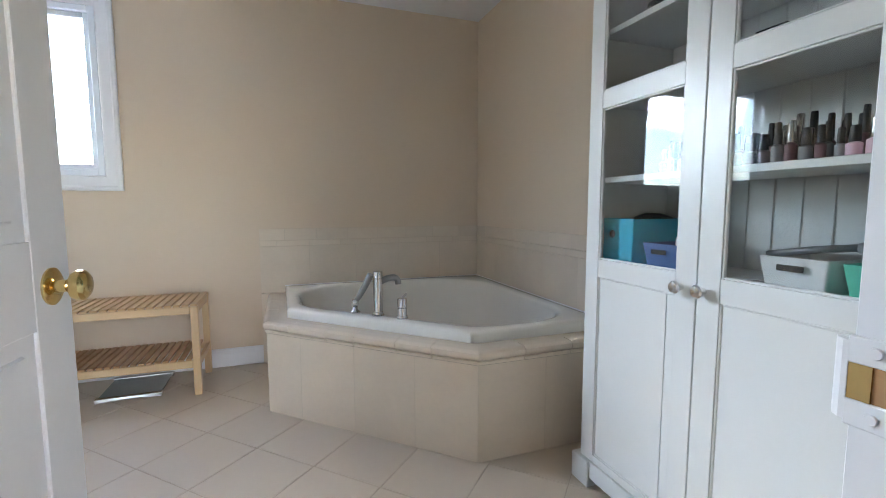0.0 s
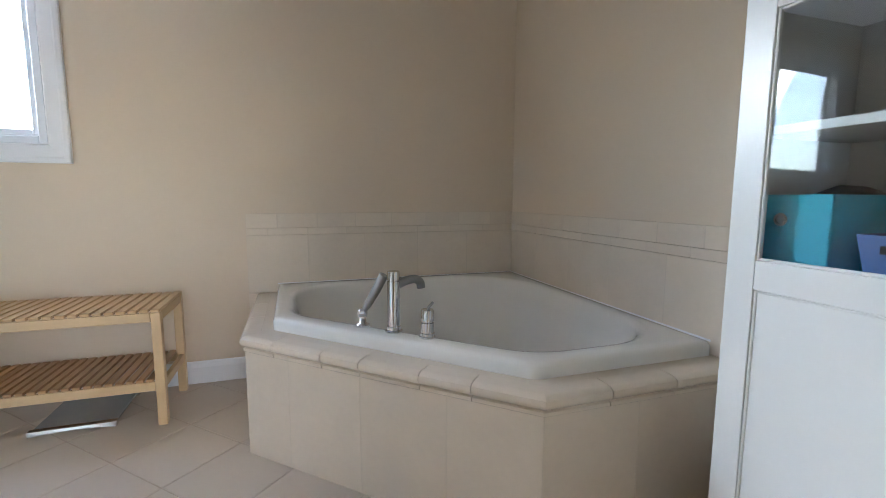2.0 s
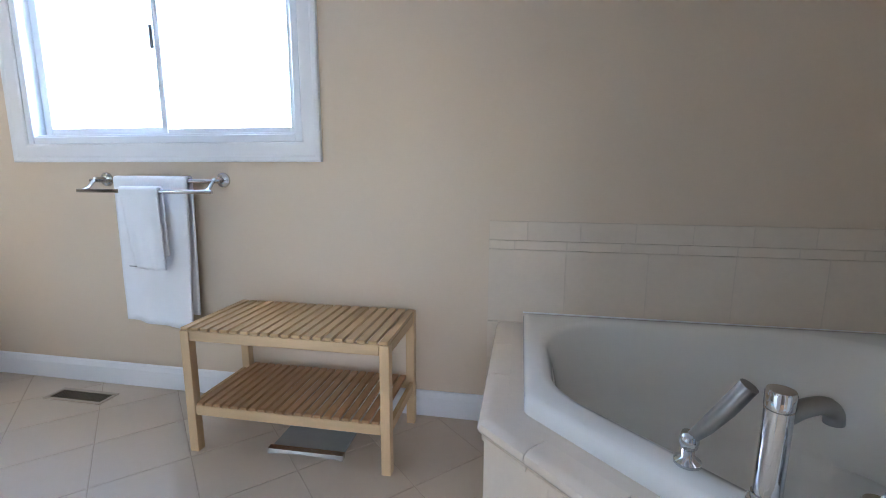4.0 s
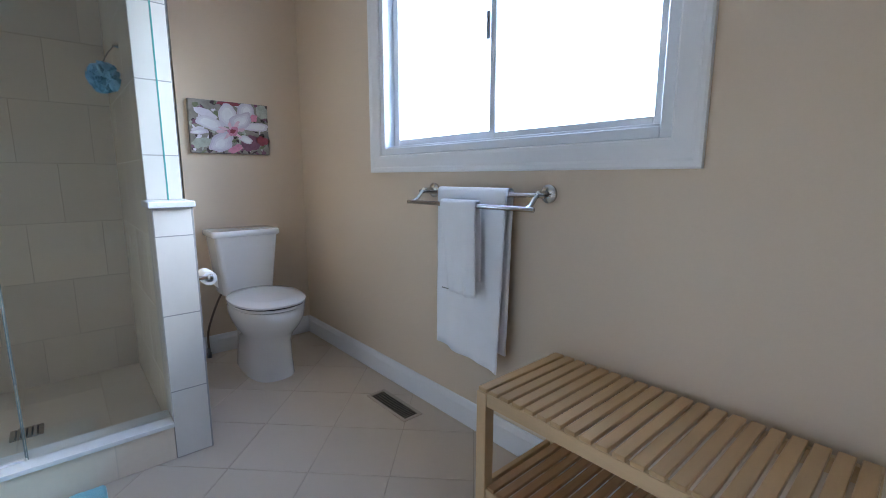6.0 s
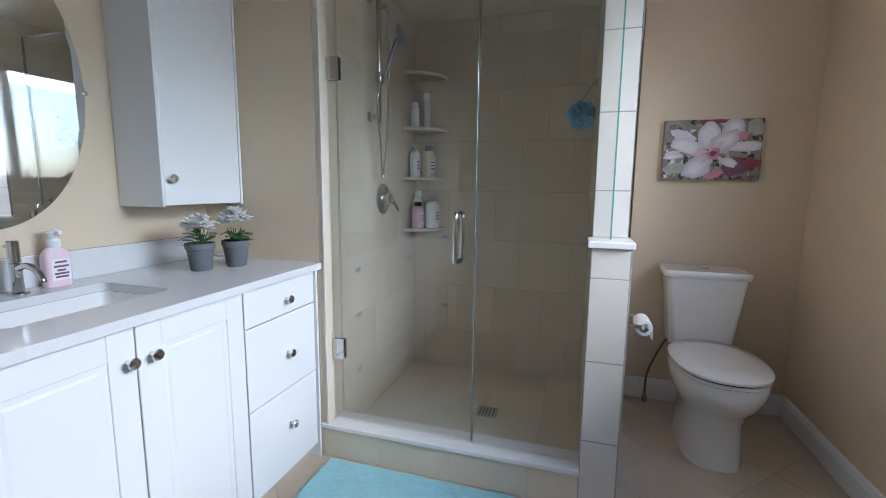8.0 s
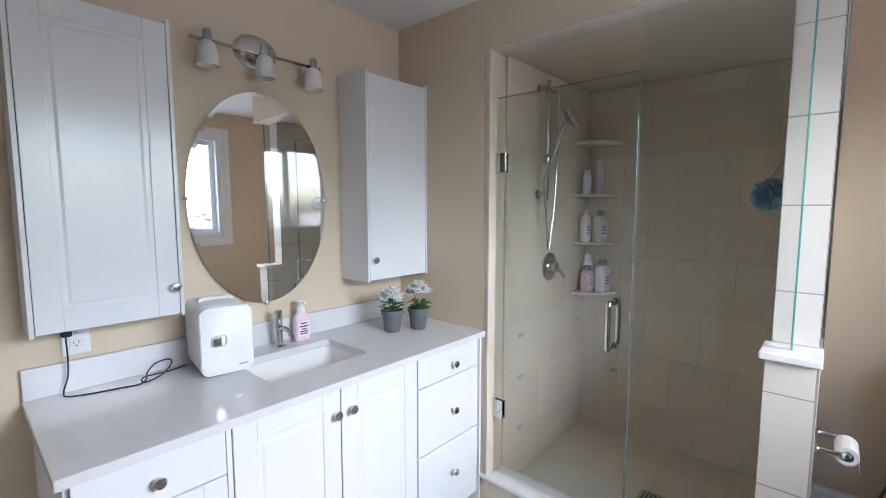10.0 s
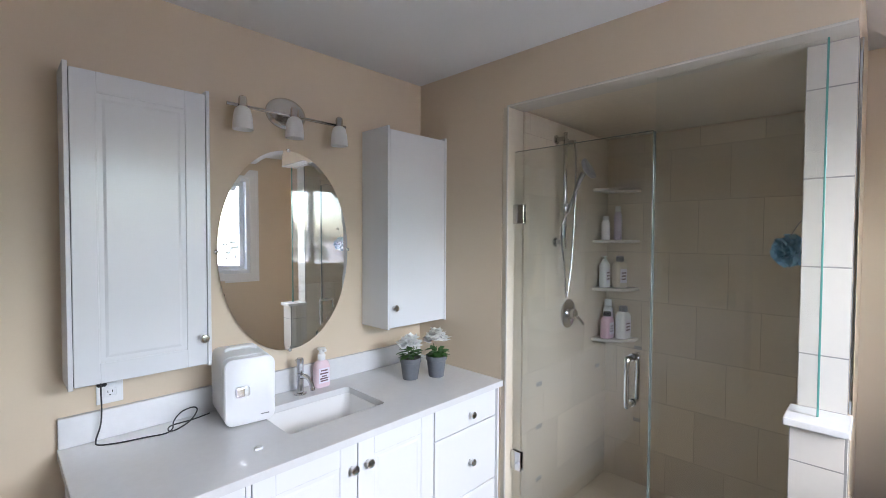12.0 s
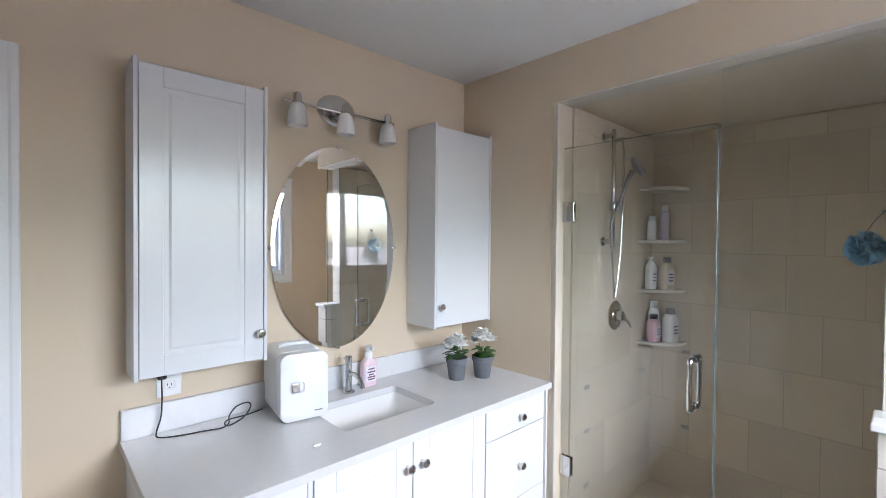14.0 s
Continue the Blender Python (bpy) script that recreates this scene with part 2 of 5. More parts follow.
def lathe(profile, segs=20, at=(0, 0, 0), axis="z", bm=None, cap=True):
    """profile: (radius, height) pairs along the axis."""
    loops = []
    for r, h in profile:
        lp = []
        for i in range(segs):
            a = 2 * math.pi * i / segs
            c, s = r * math.cos(a), r * math.sin(a)
            v = {"z": (c, s, h), "y": (c, h, s), "x": (h, c, s)}[axis]
            lp.append((at[0] + v[0], at[1] + v[1], at[2] + v[2]))
        loops.append(lp)
    return loft(loops, cap, cap, True, bm)


def tube(points, r, segs=10, bm=None, steps=1):
    pts = [Vector(p) for p in points]
    if steps > 1:
        fine = []
        for i in range(len(pts) - 1):
            p0, p1, p2, p3 = pts[max(i - 1, 0)], pts[i], pts[i + 1], pts[min(i + 2, len(pts) - 1)]
            for k in range(steps):
                t = k / steps
                fine.append(0.5 * (2 * p1 + (p2 - p0) * t + (2 * p0 - 5 * p1 + 4 * p2 - p3) * t * t + (3 * p1 - p0 - 3 * p2 + p3) * t ** 3))
        pts = fine + [pts[-1]]
    loops = []
    side = None
    for i, p in enumerate(pts):
        d = (pts[min(i + 1, len(pts) - 1)] - pts[max(i - 1, 0)]).normalized()
        if side is None:
            side = d.orthogonal().normalized()
        side = (side - d * side.dot(d)).normalized()
        up = d.cross(side)
        rad = r[i] if isinstance(r, (list, tuple)) else r
        loops.append([p + rad * (math.cos(2 * math.pi * k / segs) * side + math.sin(2 * math.pi * k / segs) * up) for k in range(segs)])
    return loft(loops, True, True, True, bm)


def rounded(poly, r, seg=8):
    """A convex polygon (counter-clockwise) with rounded corners; r: one radius, or one for each corner."""
    out = []
    n = len(poly)
    rs = r if isinstance(r, (list, tuple)) else [r] * n
    for i in range(n):
        p, a, b = Vector(poly[i]), Vector(poly[i - 1]), Vector(poly[(i + 1) % n])
        u, v = (a - p).normalized(), (b - p).normalized()
        half = math.acos(max(-1, min(1, u.dot(v)))) / 2
        t = min(rs[i] / math.tan(half), 0.48 * (a - p).length, 0.48 * (b - p).length)
        rad = t * math.tan(half)
        c = p + (u + v).normalized() * (rad / math.sin(half))
        s, e = p + u * t - c, p + v * t - c
        a0 = math.atan2(s.y, s.x)
        da = (math.atan2(e.y, e.x) - a0 + math.pi) % (2 * math.pi) - math.pi
        for k in range(seg + 1):
            w = a0 + da * k / seg
            out.append((c.x + rad * math.cos(w), c.y + rad * math.sin(w)))
    return out


def inset(poly, ds):
    """Moves each edge i (from corner i to i + 1) of a counter-clockwise polygon inwards by ds[i]."""
    n = len(poly)
    lines = []
    for i in range(n):
        a, b = Vector(poly[i]), Vector(poly[(i + 1) % n])
        d = (b - a).normalized()
        nrm = Vector((-d.y, d.x))
        lines.append((a + nrm * ds[i], d))
    out = []
    for i in range(n):
        (p, d), (q, e) = lines[i - 1], lines[i]
        den = d.x * e.y - d.y * e.x
        t = ((q.x - p.x) * e.y - (q.y - p.y) * e.x) / den
        out.append((p.x + d.x * t, p.y + d.y * t))
    return out


def clip_poly(poly, x0, x1, y0, y1):
    def cut(pts, inside, cross):
        res = []
        for i, p in enumerate(pts):
            q = pts[i - 1]
            if inside(p):
                if not inside(q):
                    res.append(cross(q, p))
                res.append(p)
            elif inside(q):
                res.append(cross(q, p))
        return res
    for ax, lim, sgn in ((0, x0, 1), (0, x1, -1), (1, y0, 1), (1, y1, -1)):
        if not poly:
            return poly
        poly = cut(poly, lambda p: sgn * (p[ax] - lim) >= -1e-9,
                   lambda q, p: tuple(q[k] + (p[k] - q[k]) * (lim - q[ax]) / (p[ax] - q[ax]) for k in (0, 1)))
    return poly


def slab_poly(poly, z0, z1, ch=0.0015):
    """A thin piece with a chamfered top edge."""
    c = Vector((sum(p[0] for p in poly) / len(poly), sum(p[1] for p in poly) / len(poly)))
    top = []
    for p in poly:
        d = c - Vector(p)
        k = ch * 1.4 / max(d.length, 1e-4)
        top.append((p[0] + d.x * k, p[1] + d.y * k, z1))
    return loft([[(*p, z0) for p in poly], [(*p, z1 - ch) for p in poly], top])


def tile_field(parent, name, origin, u, v, n, W, H, tw, th, material, thick=0.008, gap=0.0018, stagger=0.0, shift=0.0, vshift=0.0):
    """Lays single tiles over a rectangle: u and v run along it, n points out of it."""
    o, u, v, n = Vector(origin), Vector(u), Vector(v), Vector(n)
    frame_m = Matrix((u, v, n)).transposed().to_4x4()
    cache = {}
    made = []
    bed = part("grout_bed", box(0.0005, W - 0.0005, 0.0005, H - 0.0005, 0.0002, thick - 0.0005), M_sgrout if material is M_stile else M_pgrout if material is M_ptile else M_tgrout, parent)
    bed.matrix_basis = Matrix.Translation(o) @ frame_m
    row = 0
    b = vshift
    while b < H - 1e-4:
        a = shift - (stagger * tw if row % 2 else 0.0)
        while a < W - 1e-4:
            x0, x1, y0, y1 = max(a, 0), min(a + tw, W), max(b, 0), min(b + th, H)
            if x1 - x0 > 0.012 and y1 - y0 > 0.012:
                key = (round(x1 - x0, 4), round(y1 - y0, 4))
                if key not in cache:
                    w, h = key[0] / 2 - gap / 2, key[1] / 2 - gap / 2
                    bm = slab_poly([(-w, -h), (w, -h), (w, h), (-w, h)], 0, thick)
                    bmesh.ops.recalc_face_normals(bm, faces=bm.faces[:])
                    me = bpy.data.meshes.new(name)
                    bm.to_mesh(me)
                    bm.free()
                    me.materials.append(material)
                    cache[key] = me
                ob = new(name, cache[key])
                ob.parent = parent
                ob.matrix_basis = Matrix.Translation(o + u * ((x0 + x1) / 2) + v * ((y0 + y1) / 2)) @ frame_m
                made.append(ob)
            a += tw
        b += th
        row += 1
    return made

# ---- the room: plan in metres ----
XW, XE, YS, YN, ZC = -1.04, 3.665, 0.0, 2.65, 2.346   # toilet wall, tub wall, vanity wall, window wall, ceiling
YD = -0.20                                            # the wall with the entrance door
XJ = 1.80                                             # where the vanity wall steps back to the door wall
DX0, DX1, DZ = 1.85, 2.70, 2.0                        # door opening
WX0, WX1, WZ0, WZ1 = -0.074, 1.348, 1.19, 2.12         # window opening
SY0, SY1, SZ = 0.60, 1.63, 2.12                       # shower inside
TH = 0.13


def structure(name, bm, material, label, category):
    return tagged(part(name, bm, material), label, category, kind="structure")


bm = box(XW - TH, WX0, YN, YN + TH, -0.1, ZC + 0.1)
box(WX1, XE + TH, YN, YN + TH, -0.1, ZC + 0.1, bm=bm)
box(WX0, WX1, YN, YN + TH, -0.1, WZ0, bm=bm)
box(WX0, WX1, YN, YN + TH, WZ1, ZC + 0.1, bm=bm)
wall_north = structure("wall_north", bm, M_wall, "beige painted wall with a wide window opening", "wall")
wall_east = structure("wall_east", box(XE, XE + TH, YD - TH, YN, -0.1, ZC + 0.1), M_wall, "beige painted wall behind the corner bathtub", "wall")
wall_west = structure("wall_west", box(XW - TH, XW, -0.2, YN, -0.1, ZC + 0.1), M_wall, "beige painted wall behind the toilet", "wall")
wall_south = structure("wall_south", box(-0.12, XJ, YD - TH, YS, -0.1, ZC + 0.1), M_wall, "beige painted wall above the vanity", "wall")
bm = box(XJ, DX0 - 0.016, YD - TH + 0.01, YD, -0.1, ZC + 0.1)
box(DX1 + 0.016, XE, YD - TH + 0.01, YD, -0.1, ZC + 0.1, bm=bm)
box(DX0 - 0.016, DX1 + 0.016, YD - TH + 0.01, YD, DZ + 0.016, ZC + 0.1, bm=bm)
wall_entrance = structure("wall_entrance", bm, M_wall, "beige painted wall with the entrance doorway", "wall")
wall_shower = structure("wall_shower", box(-0.12, 0.0, YS, 0.5598, -0.1, ZC + 0.1), M_wall, "beige painted wall between vanity and shower", "wall")
wall_header = structure("wall_header", box(-0.12, 0.0, 0.56, 1.753, SZ, ZC + 0.1), M_wall, "beige painted wall band above the shower opening", "wall")
wall_shower_side = structure("wall_shower_side", box(XW, -0.12, 0.46, SY0 - 0.008, -0.1, ZC + 0.1), M_grout, "tiled shower side wall carrying the hand shower", "wall")
wall_partition = structure("wall_partition", box(XW, -0.138, SY1 + 0.008, 1.753, -0.1, ZC + 0.1), M_wall, "beige painted partition between shower and toilet", "wall")
wall_pony = structure("wall_pony", box(-0.138, -0.008, SY1 + 0.008, 1.75, 0, 0.975), M_grout, "low tiled post wall at the shower opening", "wall")
ceiling = structure("ceiling", box(XW - TH, XE + TH, YD - TH, YN + TH, ZC, ZC + 0.12), M_ceil, "plain white painted ceiling", "ceiling")
shower_ceiling = structure("shower_ceiling", box(XW, -0.12, SY0 - 0.008, SY1 + 0.008, SZ + 0.008, SZ + 0.1), M_stile, "beige tiled lowered shower ceiling", "ceiling")
floor = structure("floor", box(XW - TH, XE + TH, YD - TH, YN + TH, -0.12, -0.002), M_grout, "floor of cream square tiles laid diagonally", "floor")
shower_floor = structure("shower_floor", box(XW, -0.12, SY0 - 0.008, SY1 + 0.008, 0, 0.045), M_grout, "beige tiled shower floor with a square drain", "floor")
structure("trim", box(-0.118, -0.003, 0.56, 0.592, 0.155, SZ, bevel=0.001), M_stile, "cream tiled reveal of the shower opening", "trim")
structure("trim_edge", box(-0.0028, 0.004, 0.583, 0.592, 0.155, SZ + 0.004, bevel=0.001), M_ptile, "pale edge strip along the shower opening", "trim")
shower_curb = structure("shower_curb", box(-0.115, -0.008, 0.56, SY1 + 0.008, 0, 0.135), M_grout, "low cream tiled curb under the shower door", "curb")
part("curb_top", box(-0.125, 0.012, 0.553, 1.626, 0.137, 0.155, bevel=0.003, seg=2), M_stone, shower_curb, "white stone curb top")
part("header_strip", box(-0.122, 0.004, 0.592, 1.75, SZ - 0.004, SZ + 0.005, bevel=0.002), M_ptile, wall_header, "pale tile edge strip")
part("metal_edge", box(-0.146, -0.136, 1.7505, 1.7595, 1.0, ZC - 0.23, bevel=0.002), M_chrome, wall_partition, "thin chrome tile edge")
part("cap", box(-0.136, 0.022, 1.612, 1.762, 0.975, 0.998, bevel=0.004, seg=2), M_stone, wall_pony, "white stone cap")

# hall outside the door, out of view; its south opening is added for daylight
bm = box(0.9, 1.0, -2.4, YD - TH, -0.1, ZC)
box(3.6, 3.7, -2.4, YD - TH, -0.1, ZC, bm=bm)
for x0, x1, z0, z1 in ((0.9, 2.75, -0.1, ZC), (3.35, 3.7, -0.1, ZC), (2.75, 3.35, -0.1, 1.3), (2.75, 3.35, 1.9, ZC)):
    box(x0, x1, -2.5, -2.4, z0, z1, bm=bm)
structure("wall_hall", bm, M_hall, "plain unseen hall walls with an opening added for daylight", "wall")
structure("floor_hall", box(0.9, 3.7, -2.4, YD - TH, -0.12, -0.004), M_woodx, "wooden hall floor outside the doorway", "floor")
structure("ceiling_hall", box(0.9, 3.7, -2.4, YD - TH, ZC, ZC + 0.1), M_ceil, "plain hall ceiling outside the doorway", "ceiling")


# baseboards: a moulded profile along each run
def baseboard(p, q, nx, ny):
    prof = [(0, 0.004), (0.016, 0.004), (0.016, 0.088), (0.012, 0.1), (0.009, 0.112), (0.004, 0.118), (0, 0.118)]
    bm = loft([[(e[0] + nx * d, e[1] + ny * d, h) for d, h in prof] for e in (p, q)])
    structure("baseboard", bm, M_trim, "white moulded baseboard along the wall", "baseboard")


baseboard((XW, YN), (2.17, YN), 0, -1)
baseboard((XW, 1.753), (XW, YN - 0.016), 1, 0)
baseboard((XW + 0.016, 1.753), (-0.145, 1.753), 0, 1)
baseboard((1.54, YS), (1.744, YS), 0, 1)
baseboard((DX1 + 0.107, YD), (3.3, YD), 0, 1)

# ---- window ----
window_1 = tagged(new("window_1"), "white vinyl sliding window with wide painted casing", "window", kind="structure")


def framed(name, x0, x1, z0, z1, w, y0, y1, material, parent, label="", bevel=0.003):
    bm = box(x0, x0 + w, y0, y1, z0, z1, bevel)
    box(x1 - w, x1, y0, y1, z0, z1, bevel, bm)
    box(x0 + w, x1 - w, y0 + 0.0005, y1 - 0.0005, z0, z0 + w, bevel, bm)
    box(x0 + w, x1 - w, y0 + 0.0005, y1 - 0.0005, z1 - w, z1, bevel, bm)
    return part(name, bm, material, parent, label)


casing_prof = [(0.0, 0.0), (0.0, 0.018), (0.006, 0.021), (0.02, 0.0205), (0.028, 0.017), (0.068, 0.0145), (0.078, 0.013), (0.084, 0.009), (0.084, 0.0)]


def casing_loop(x0, x1, z0, z1, y, sy, open_bottom=False):
    """Mitred casing round an opening; x0..z1 is its outer edge and sy the way it stands proud."""
    corners = [(x0, z0, 1, 1), (x0, z1, 1, -1), (x1, z1, -1, -1), (x1, z0, -1, 1)]
    loops = [[(cx + ix * d, y + sy * h, cz + (0 if open_bottom and cz == z0 else iz * d)) for d, h in casing_prof] for cx, cz, ix, iz in corners]
    if not open_bottom:
        loops.append(loops[0])
        return loft(loops, False, False)
    return loft(loops)


bm = casing_loop(-0.156, 1.43, 1.109, 2.203, YN, -1)
bmesh.ops.remove_doubles(bm, verts=bm.verts[:], dist=1e-5)
part("casing", bm, M_trim, window_1)
framed("window_frame", -0.072, 1.346, 1.193, 2.119, 0.034, YN - 0.006, YN + 0.1, M_vinyl, window_1)
bm = box(-0.04, 1.314, YN + 0.012, YN + 0.09, 1.2265, 1.236, 0.002)
part("track", bm, M_vinyl, window_1)
s1 = framed("sash", -0.036, 0.675, 1.228, 2.085, 0.042, YN + 0.052, YN + 0.08, M_vinyl, window_1)
s2 = framed("sash", 0.648, 1.312, 1.228, 2.085, 0.030, YN + 0.018, YN + 0.046, M_vinyl, window_1)
p1 = part("pane", box(0.004, 0.635, YN + 0.064, YN + 0.069, 1.266, 2.046), M_winglass, s1)
p2 = part("pane", box(0.676, 1.284, YN + 0.030, YN + 0.035, 1.256, 2.056), M_winglass, s2)
part("latch", box(0.634, 0.65, YN + 0.008, YN + 0.02, 1.60, 1.70, 0.003), M_grey, s2)

# ---- entrance door ----
door_1 = tagged(new("door_1"), "white panelled door standing open with brass knobs", "door", kind="structure")
door_1.matrix_basis = pose(DX0 + 0.004, YD - 0.003, 0.008, 0, 0, 86.0)
LW, LH, LT = 0.815, 1.982, 0.035
bm = box(0, LW, 0.006, LT - 0.006, 0, LH)
for x0, x1 in ((0, 0.11), (0.355, 0.46), (LW - 0.11, LW)):
    box(x0, x1, 0, LT, 0, LH, 0.002, bm)
for z0, z1 in ((0, 0.22), (0.80, 0.95), (1.52, 1.62), (LH - 0.11, LH)):
    for x0, x1 in ((0.11, 0.355), (0.46, LW - 0.11)):
        box(x0, x1, 0.0005, LT - 0.0005, z0, z1, 0.001, bm)
for z0, z1 in ((0.25, 0.77), (0.98, 1.49), (1.65, LH - 0.14)):
    for x0, x1 in ((0.14, 0.325), (0.49, LW - 0.14)):
        box(x0, x1, 0.002, LT - 0.002, z0, z1, 0.004, bm)
leaf = part("leaf", bm, M_door, door_1)
for sgn, y in ((-1, 0.0), (1, LT)):
    prof = [(0.033, 0.0), (0.033, 0.004), (0.026, 0.009), (0.012, 0.012), (0.0105, 0.03), (0.013, 0.034), (0.012, 0.037), (0.024, 0.043), (0.0275, 0.052), (0.027, 0.062), (0.02, 0.07), (0.008, 0.0725)]
    soft_edges(part("door_handle", lathe([(r, y + sgn * h * 0.78) for r, h in prof], 24, (LW - 0.06, 0, 0.868), "y"), M_brass, door_1, "polished brass door knob", True))
for z in (0.25, 1.0, 1.75):
    part("hinge", lathe([(0.006, 0), (0.006, 0.09)], 10, (-0.004, -0.006, z)), M_brass, door_1, "brass hinge")

door_frame = tagged(new("door_frame"), "white painted doorway casing with a paint-smeared strike plate", "door frame", kind="structure")
bm = box(DX0 - 0.016, DX0, YD - TH - 0.002, YD + 0.002, 0, DZ, 0.001)
box(DX1, DX1 + 0.016, YD - TH - 0.002, YD + 0.002, 0, DZ, 0.001, bm)
box(DX0 - 0.016, DX1 + 0.016, YD - TH - 0.002, YD + 0.002, DZ, DZ + 0.016, 0.001, bm)
box(DX0, DX0 + 0.011, YD - TH + 0.02, YD - 0.045, 0, DZ, 0.001, bm)
box(DX1 - 0.011, DX1, YD - TH + 0.02, YD - 0.045, 0, DZ, 0.001, bm)
part("jamb", bm, M_trim, door_frame)
part("casing", casing_loop(DX0 - 0.106, DX1 + 0.106, 0.0, DZ + 0.106, YD, 1, True), M_trim, door_frame)
PZ0, PZ1 = 0.846, 0.916
bm = box(DX1 - 0.004, DX1 - 0.0005, YD - 0.05, YD - 0.026, PZ0, PZ1, 0.001)
for z0, z1 in ((PZ0, PZ0 + 0.021), (PZ1 - 0.021, PZ1)):
    box(DX1 - 0.0041, DX1 - 0.0004, YD - 0.0262, YD + 0.004, z0, z1, 0.001, bm)
lip = [(0.0, 0.003), (0.0, 0.007), (0.003, 0.012), (0.009, 0.016), (0.012, 0.015), (0.007, 0.011), (0.0045, 0.0068), (0.004, 0.003)]
loft([[(DX1 - 0.0042 + a, YD + b, z) for a, b in lip] for z in (PZ0 + 0.004, PZ0 + 0.012, PZ1 - 0.012, PZ1 - 0.004)], bm=bm)
plate = part("strike_plate", bm, M_trim, door_frame, "strike plate smeared with white paint")
part("bolt_hole", box(DX1 - 0.0035, DX1 - 0.0008, YD - 0.012, YD + 0.0028, PZ0 + 0.0212, PZ1 - 0.0212), M_brass, plate, "bare brass bolt hole")
part("bolt_hole", box(DX1 - 0.002, DX1 - 0.0008, YD - 0.0258, YD - 0.0122, PZ0 + 0.0212, PZ1 - 0.0212), M_woodd, plate)
for z in (PZ0 + 0.01, PZ1 - 0.01):
    soft_edges(part("screw", lathe([(0.004, DX1 - 0.0062), (0.0045, DX1 - 0.005), (0.0045, DX1 - 0.0036)], 12, (0, YD - 0.014, z), "x"), M_trim, plate, "", True))

leg = [(1.745, 0.0), (1.745, 0.013), (1.749, 0.0165), (1.761, 0.017), (1.768, 0.0145), (1.792, 0.0175), (1.797, 0.0205), (1.80, 0.019), (1.80, 0.0)]
part("corner_casing", loft([[(x, YS + h, z) for x, h in leg] for z in (0.0, 2.02)]), M_trim, door_frame, "white moulded casing at the wall corner")

# ---- corner bathtub ----
TA, TB = (2.195, 1.885), (2.985, 1.118)
base = [TA, TB, (XE, TB[1]), (XE, YN), (TA[0], YN)]
bathtub = thing("corner_bathtub", (2.95, 1.9, 0), 0, "white acrylic corner bathtub set in a cream tiled deck", "bathtub")
off = Vector((2.95, 1.9, 0))


def tl(poly):
    return [(p[0] - off.x, p[1] - off.y) for p in poly]


core = tl(inset(base, (0.012, 0.012, 0.002, 0.002, 0.012)))
core_in = inset(core, [0.03] * 5)
part("deck_base", loft([[(*p, z) for p in q] for q, z in ((core, 0.0), (core, 0.42), (core_in, 0.42), (core_in, 0.0), (core, 0.0))], False, False), M_grout, bathtub, "mortar core under the tiles")
rimp = tl([(2.292, 1.935), (3.012, 1.215), (XE - 0.004, 1.215), (XE - 0.004, YN - 0.004), (2.285, YN - 0.004)])
bas = inset(rimp, (0.098, 0.09, 0.085, 0.085, 0.078))
rc = [0.05, 0.06, 0.015, 0.015, 0.015]
bc = [0.26, 0.26, 0.3, 0.42, 0.3]


def ring(poly, r, z):
    return [(*p, z) for p in rounded(poly, r, 9)]


loops = [ring(rimp, rc, 0.452), ring(rimp, rc, 0.488), ring(inset(rimp, [0.006] * 5), rc, 0.499), ring(inset(rimp, [0.018] * 5), rc, 0.504),
         ring(inset(bas, [-0.03] * 5), bc, 0.504), ring(inset(bas, [-0.01] * 5), bc, 0.499), ring(bas, bc, 0.487),
         ring(inset(bas, [0.018] * 5), bc, 0.43), ring(inset(bas, [0.055] * 5), bc, 0.26), ring(inset(bas, [0.09] * 5), bc, 0.15),
         ring(inset(bas, [0.15] * 5), [0.2] * 5, 0.115), ring(inset(bas, [0.25] * 5), [0.14] * 5, 0.108)]
soft_edges(part("tub_shell", loft(loops, False, True), M_acryl, bathtub, "glossy white acrylic shell", True), 60)
# caulk along the walls
bm = tube([(rimp[4][0], YN - 0.006 - off.y, 0.503), (XE - 0.006 - off.x, YN - 0.006 - off.y, 0.503), (XE - 0.006 - off.x, 1.218 - off.y, 0.503)], 0.005, 6)
part("caulk", bm, M_wplast, bathtub, "white caulk bead")


# bullnose deck edge, piece by piece, and the deck tiles behind it
def deck_run(p, q, cuts, inward, skew0, skew1):
    """One run of bullnose pieces along the outer edge p-q; skew: how far the inner edge runs past each end."""
    p, q, n = Vector(p), Vector(q), Vector(inward)
    d = (q - p).normalized()
    ln = (q - p).length
    prof = [(0.0, 0.398), (-0.006, 0.402), (-0.006, 0.412), (0.001, 0.416), (-0.012, 0.424), (-0.017, 0.436), (-0.014, 0.448), (-0.004, 0.455), (0.012, 0.457), (0.055, 0.457), (0.055, 0.44), (0.012, 0.42), (0.012, 0.398)]
    ends = [0.0] + list(cuts) + [ln]
    for i in range(len(ends) - 1):
        lo, hi = ends[i] + (0.0015 if i else 0), ends[i + 1] - (0.0015 if i < len(ends) - 2 else 0)
        la = []
        for s, k in ((lo, skew0 if i == 0 else 0.0), (hi, skew1 if i == len(ends) - 2 else 0.0)):
            la.append([(*(p + d * (s + k * o) + n * o - off.xy), h) for o, h in prof])
        soft_edges(part("deck_tile", loft(la), M_ttile, bathtub, "", True), 40)


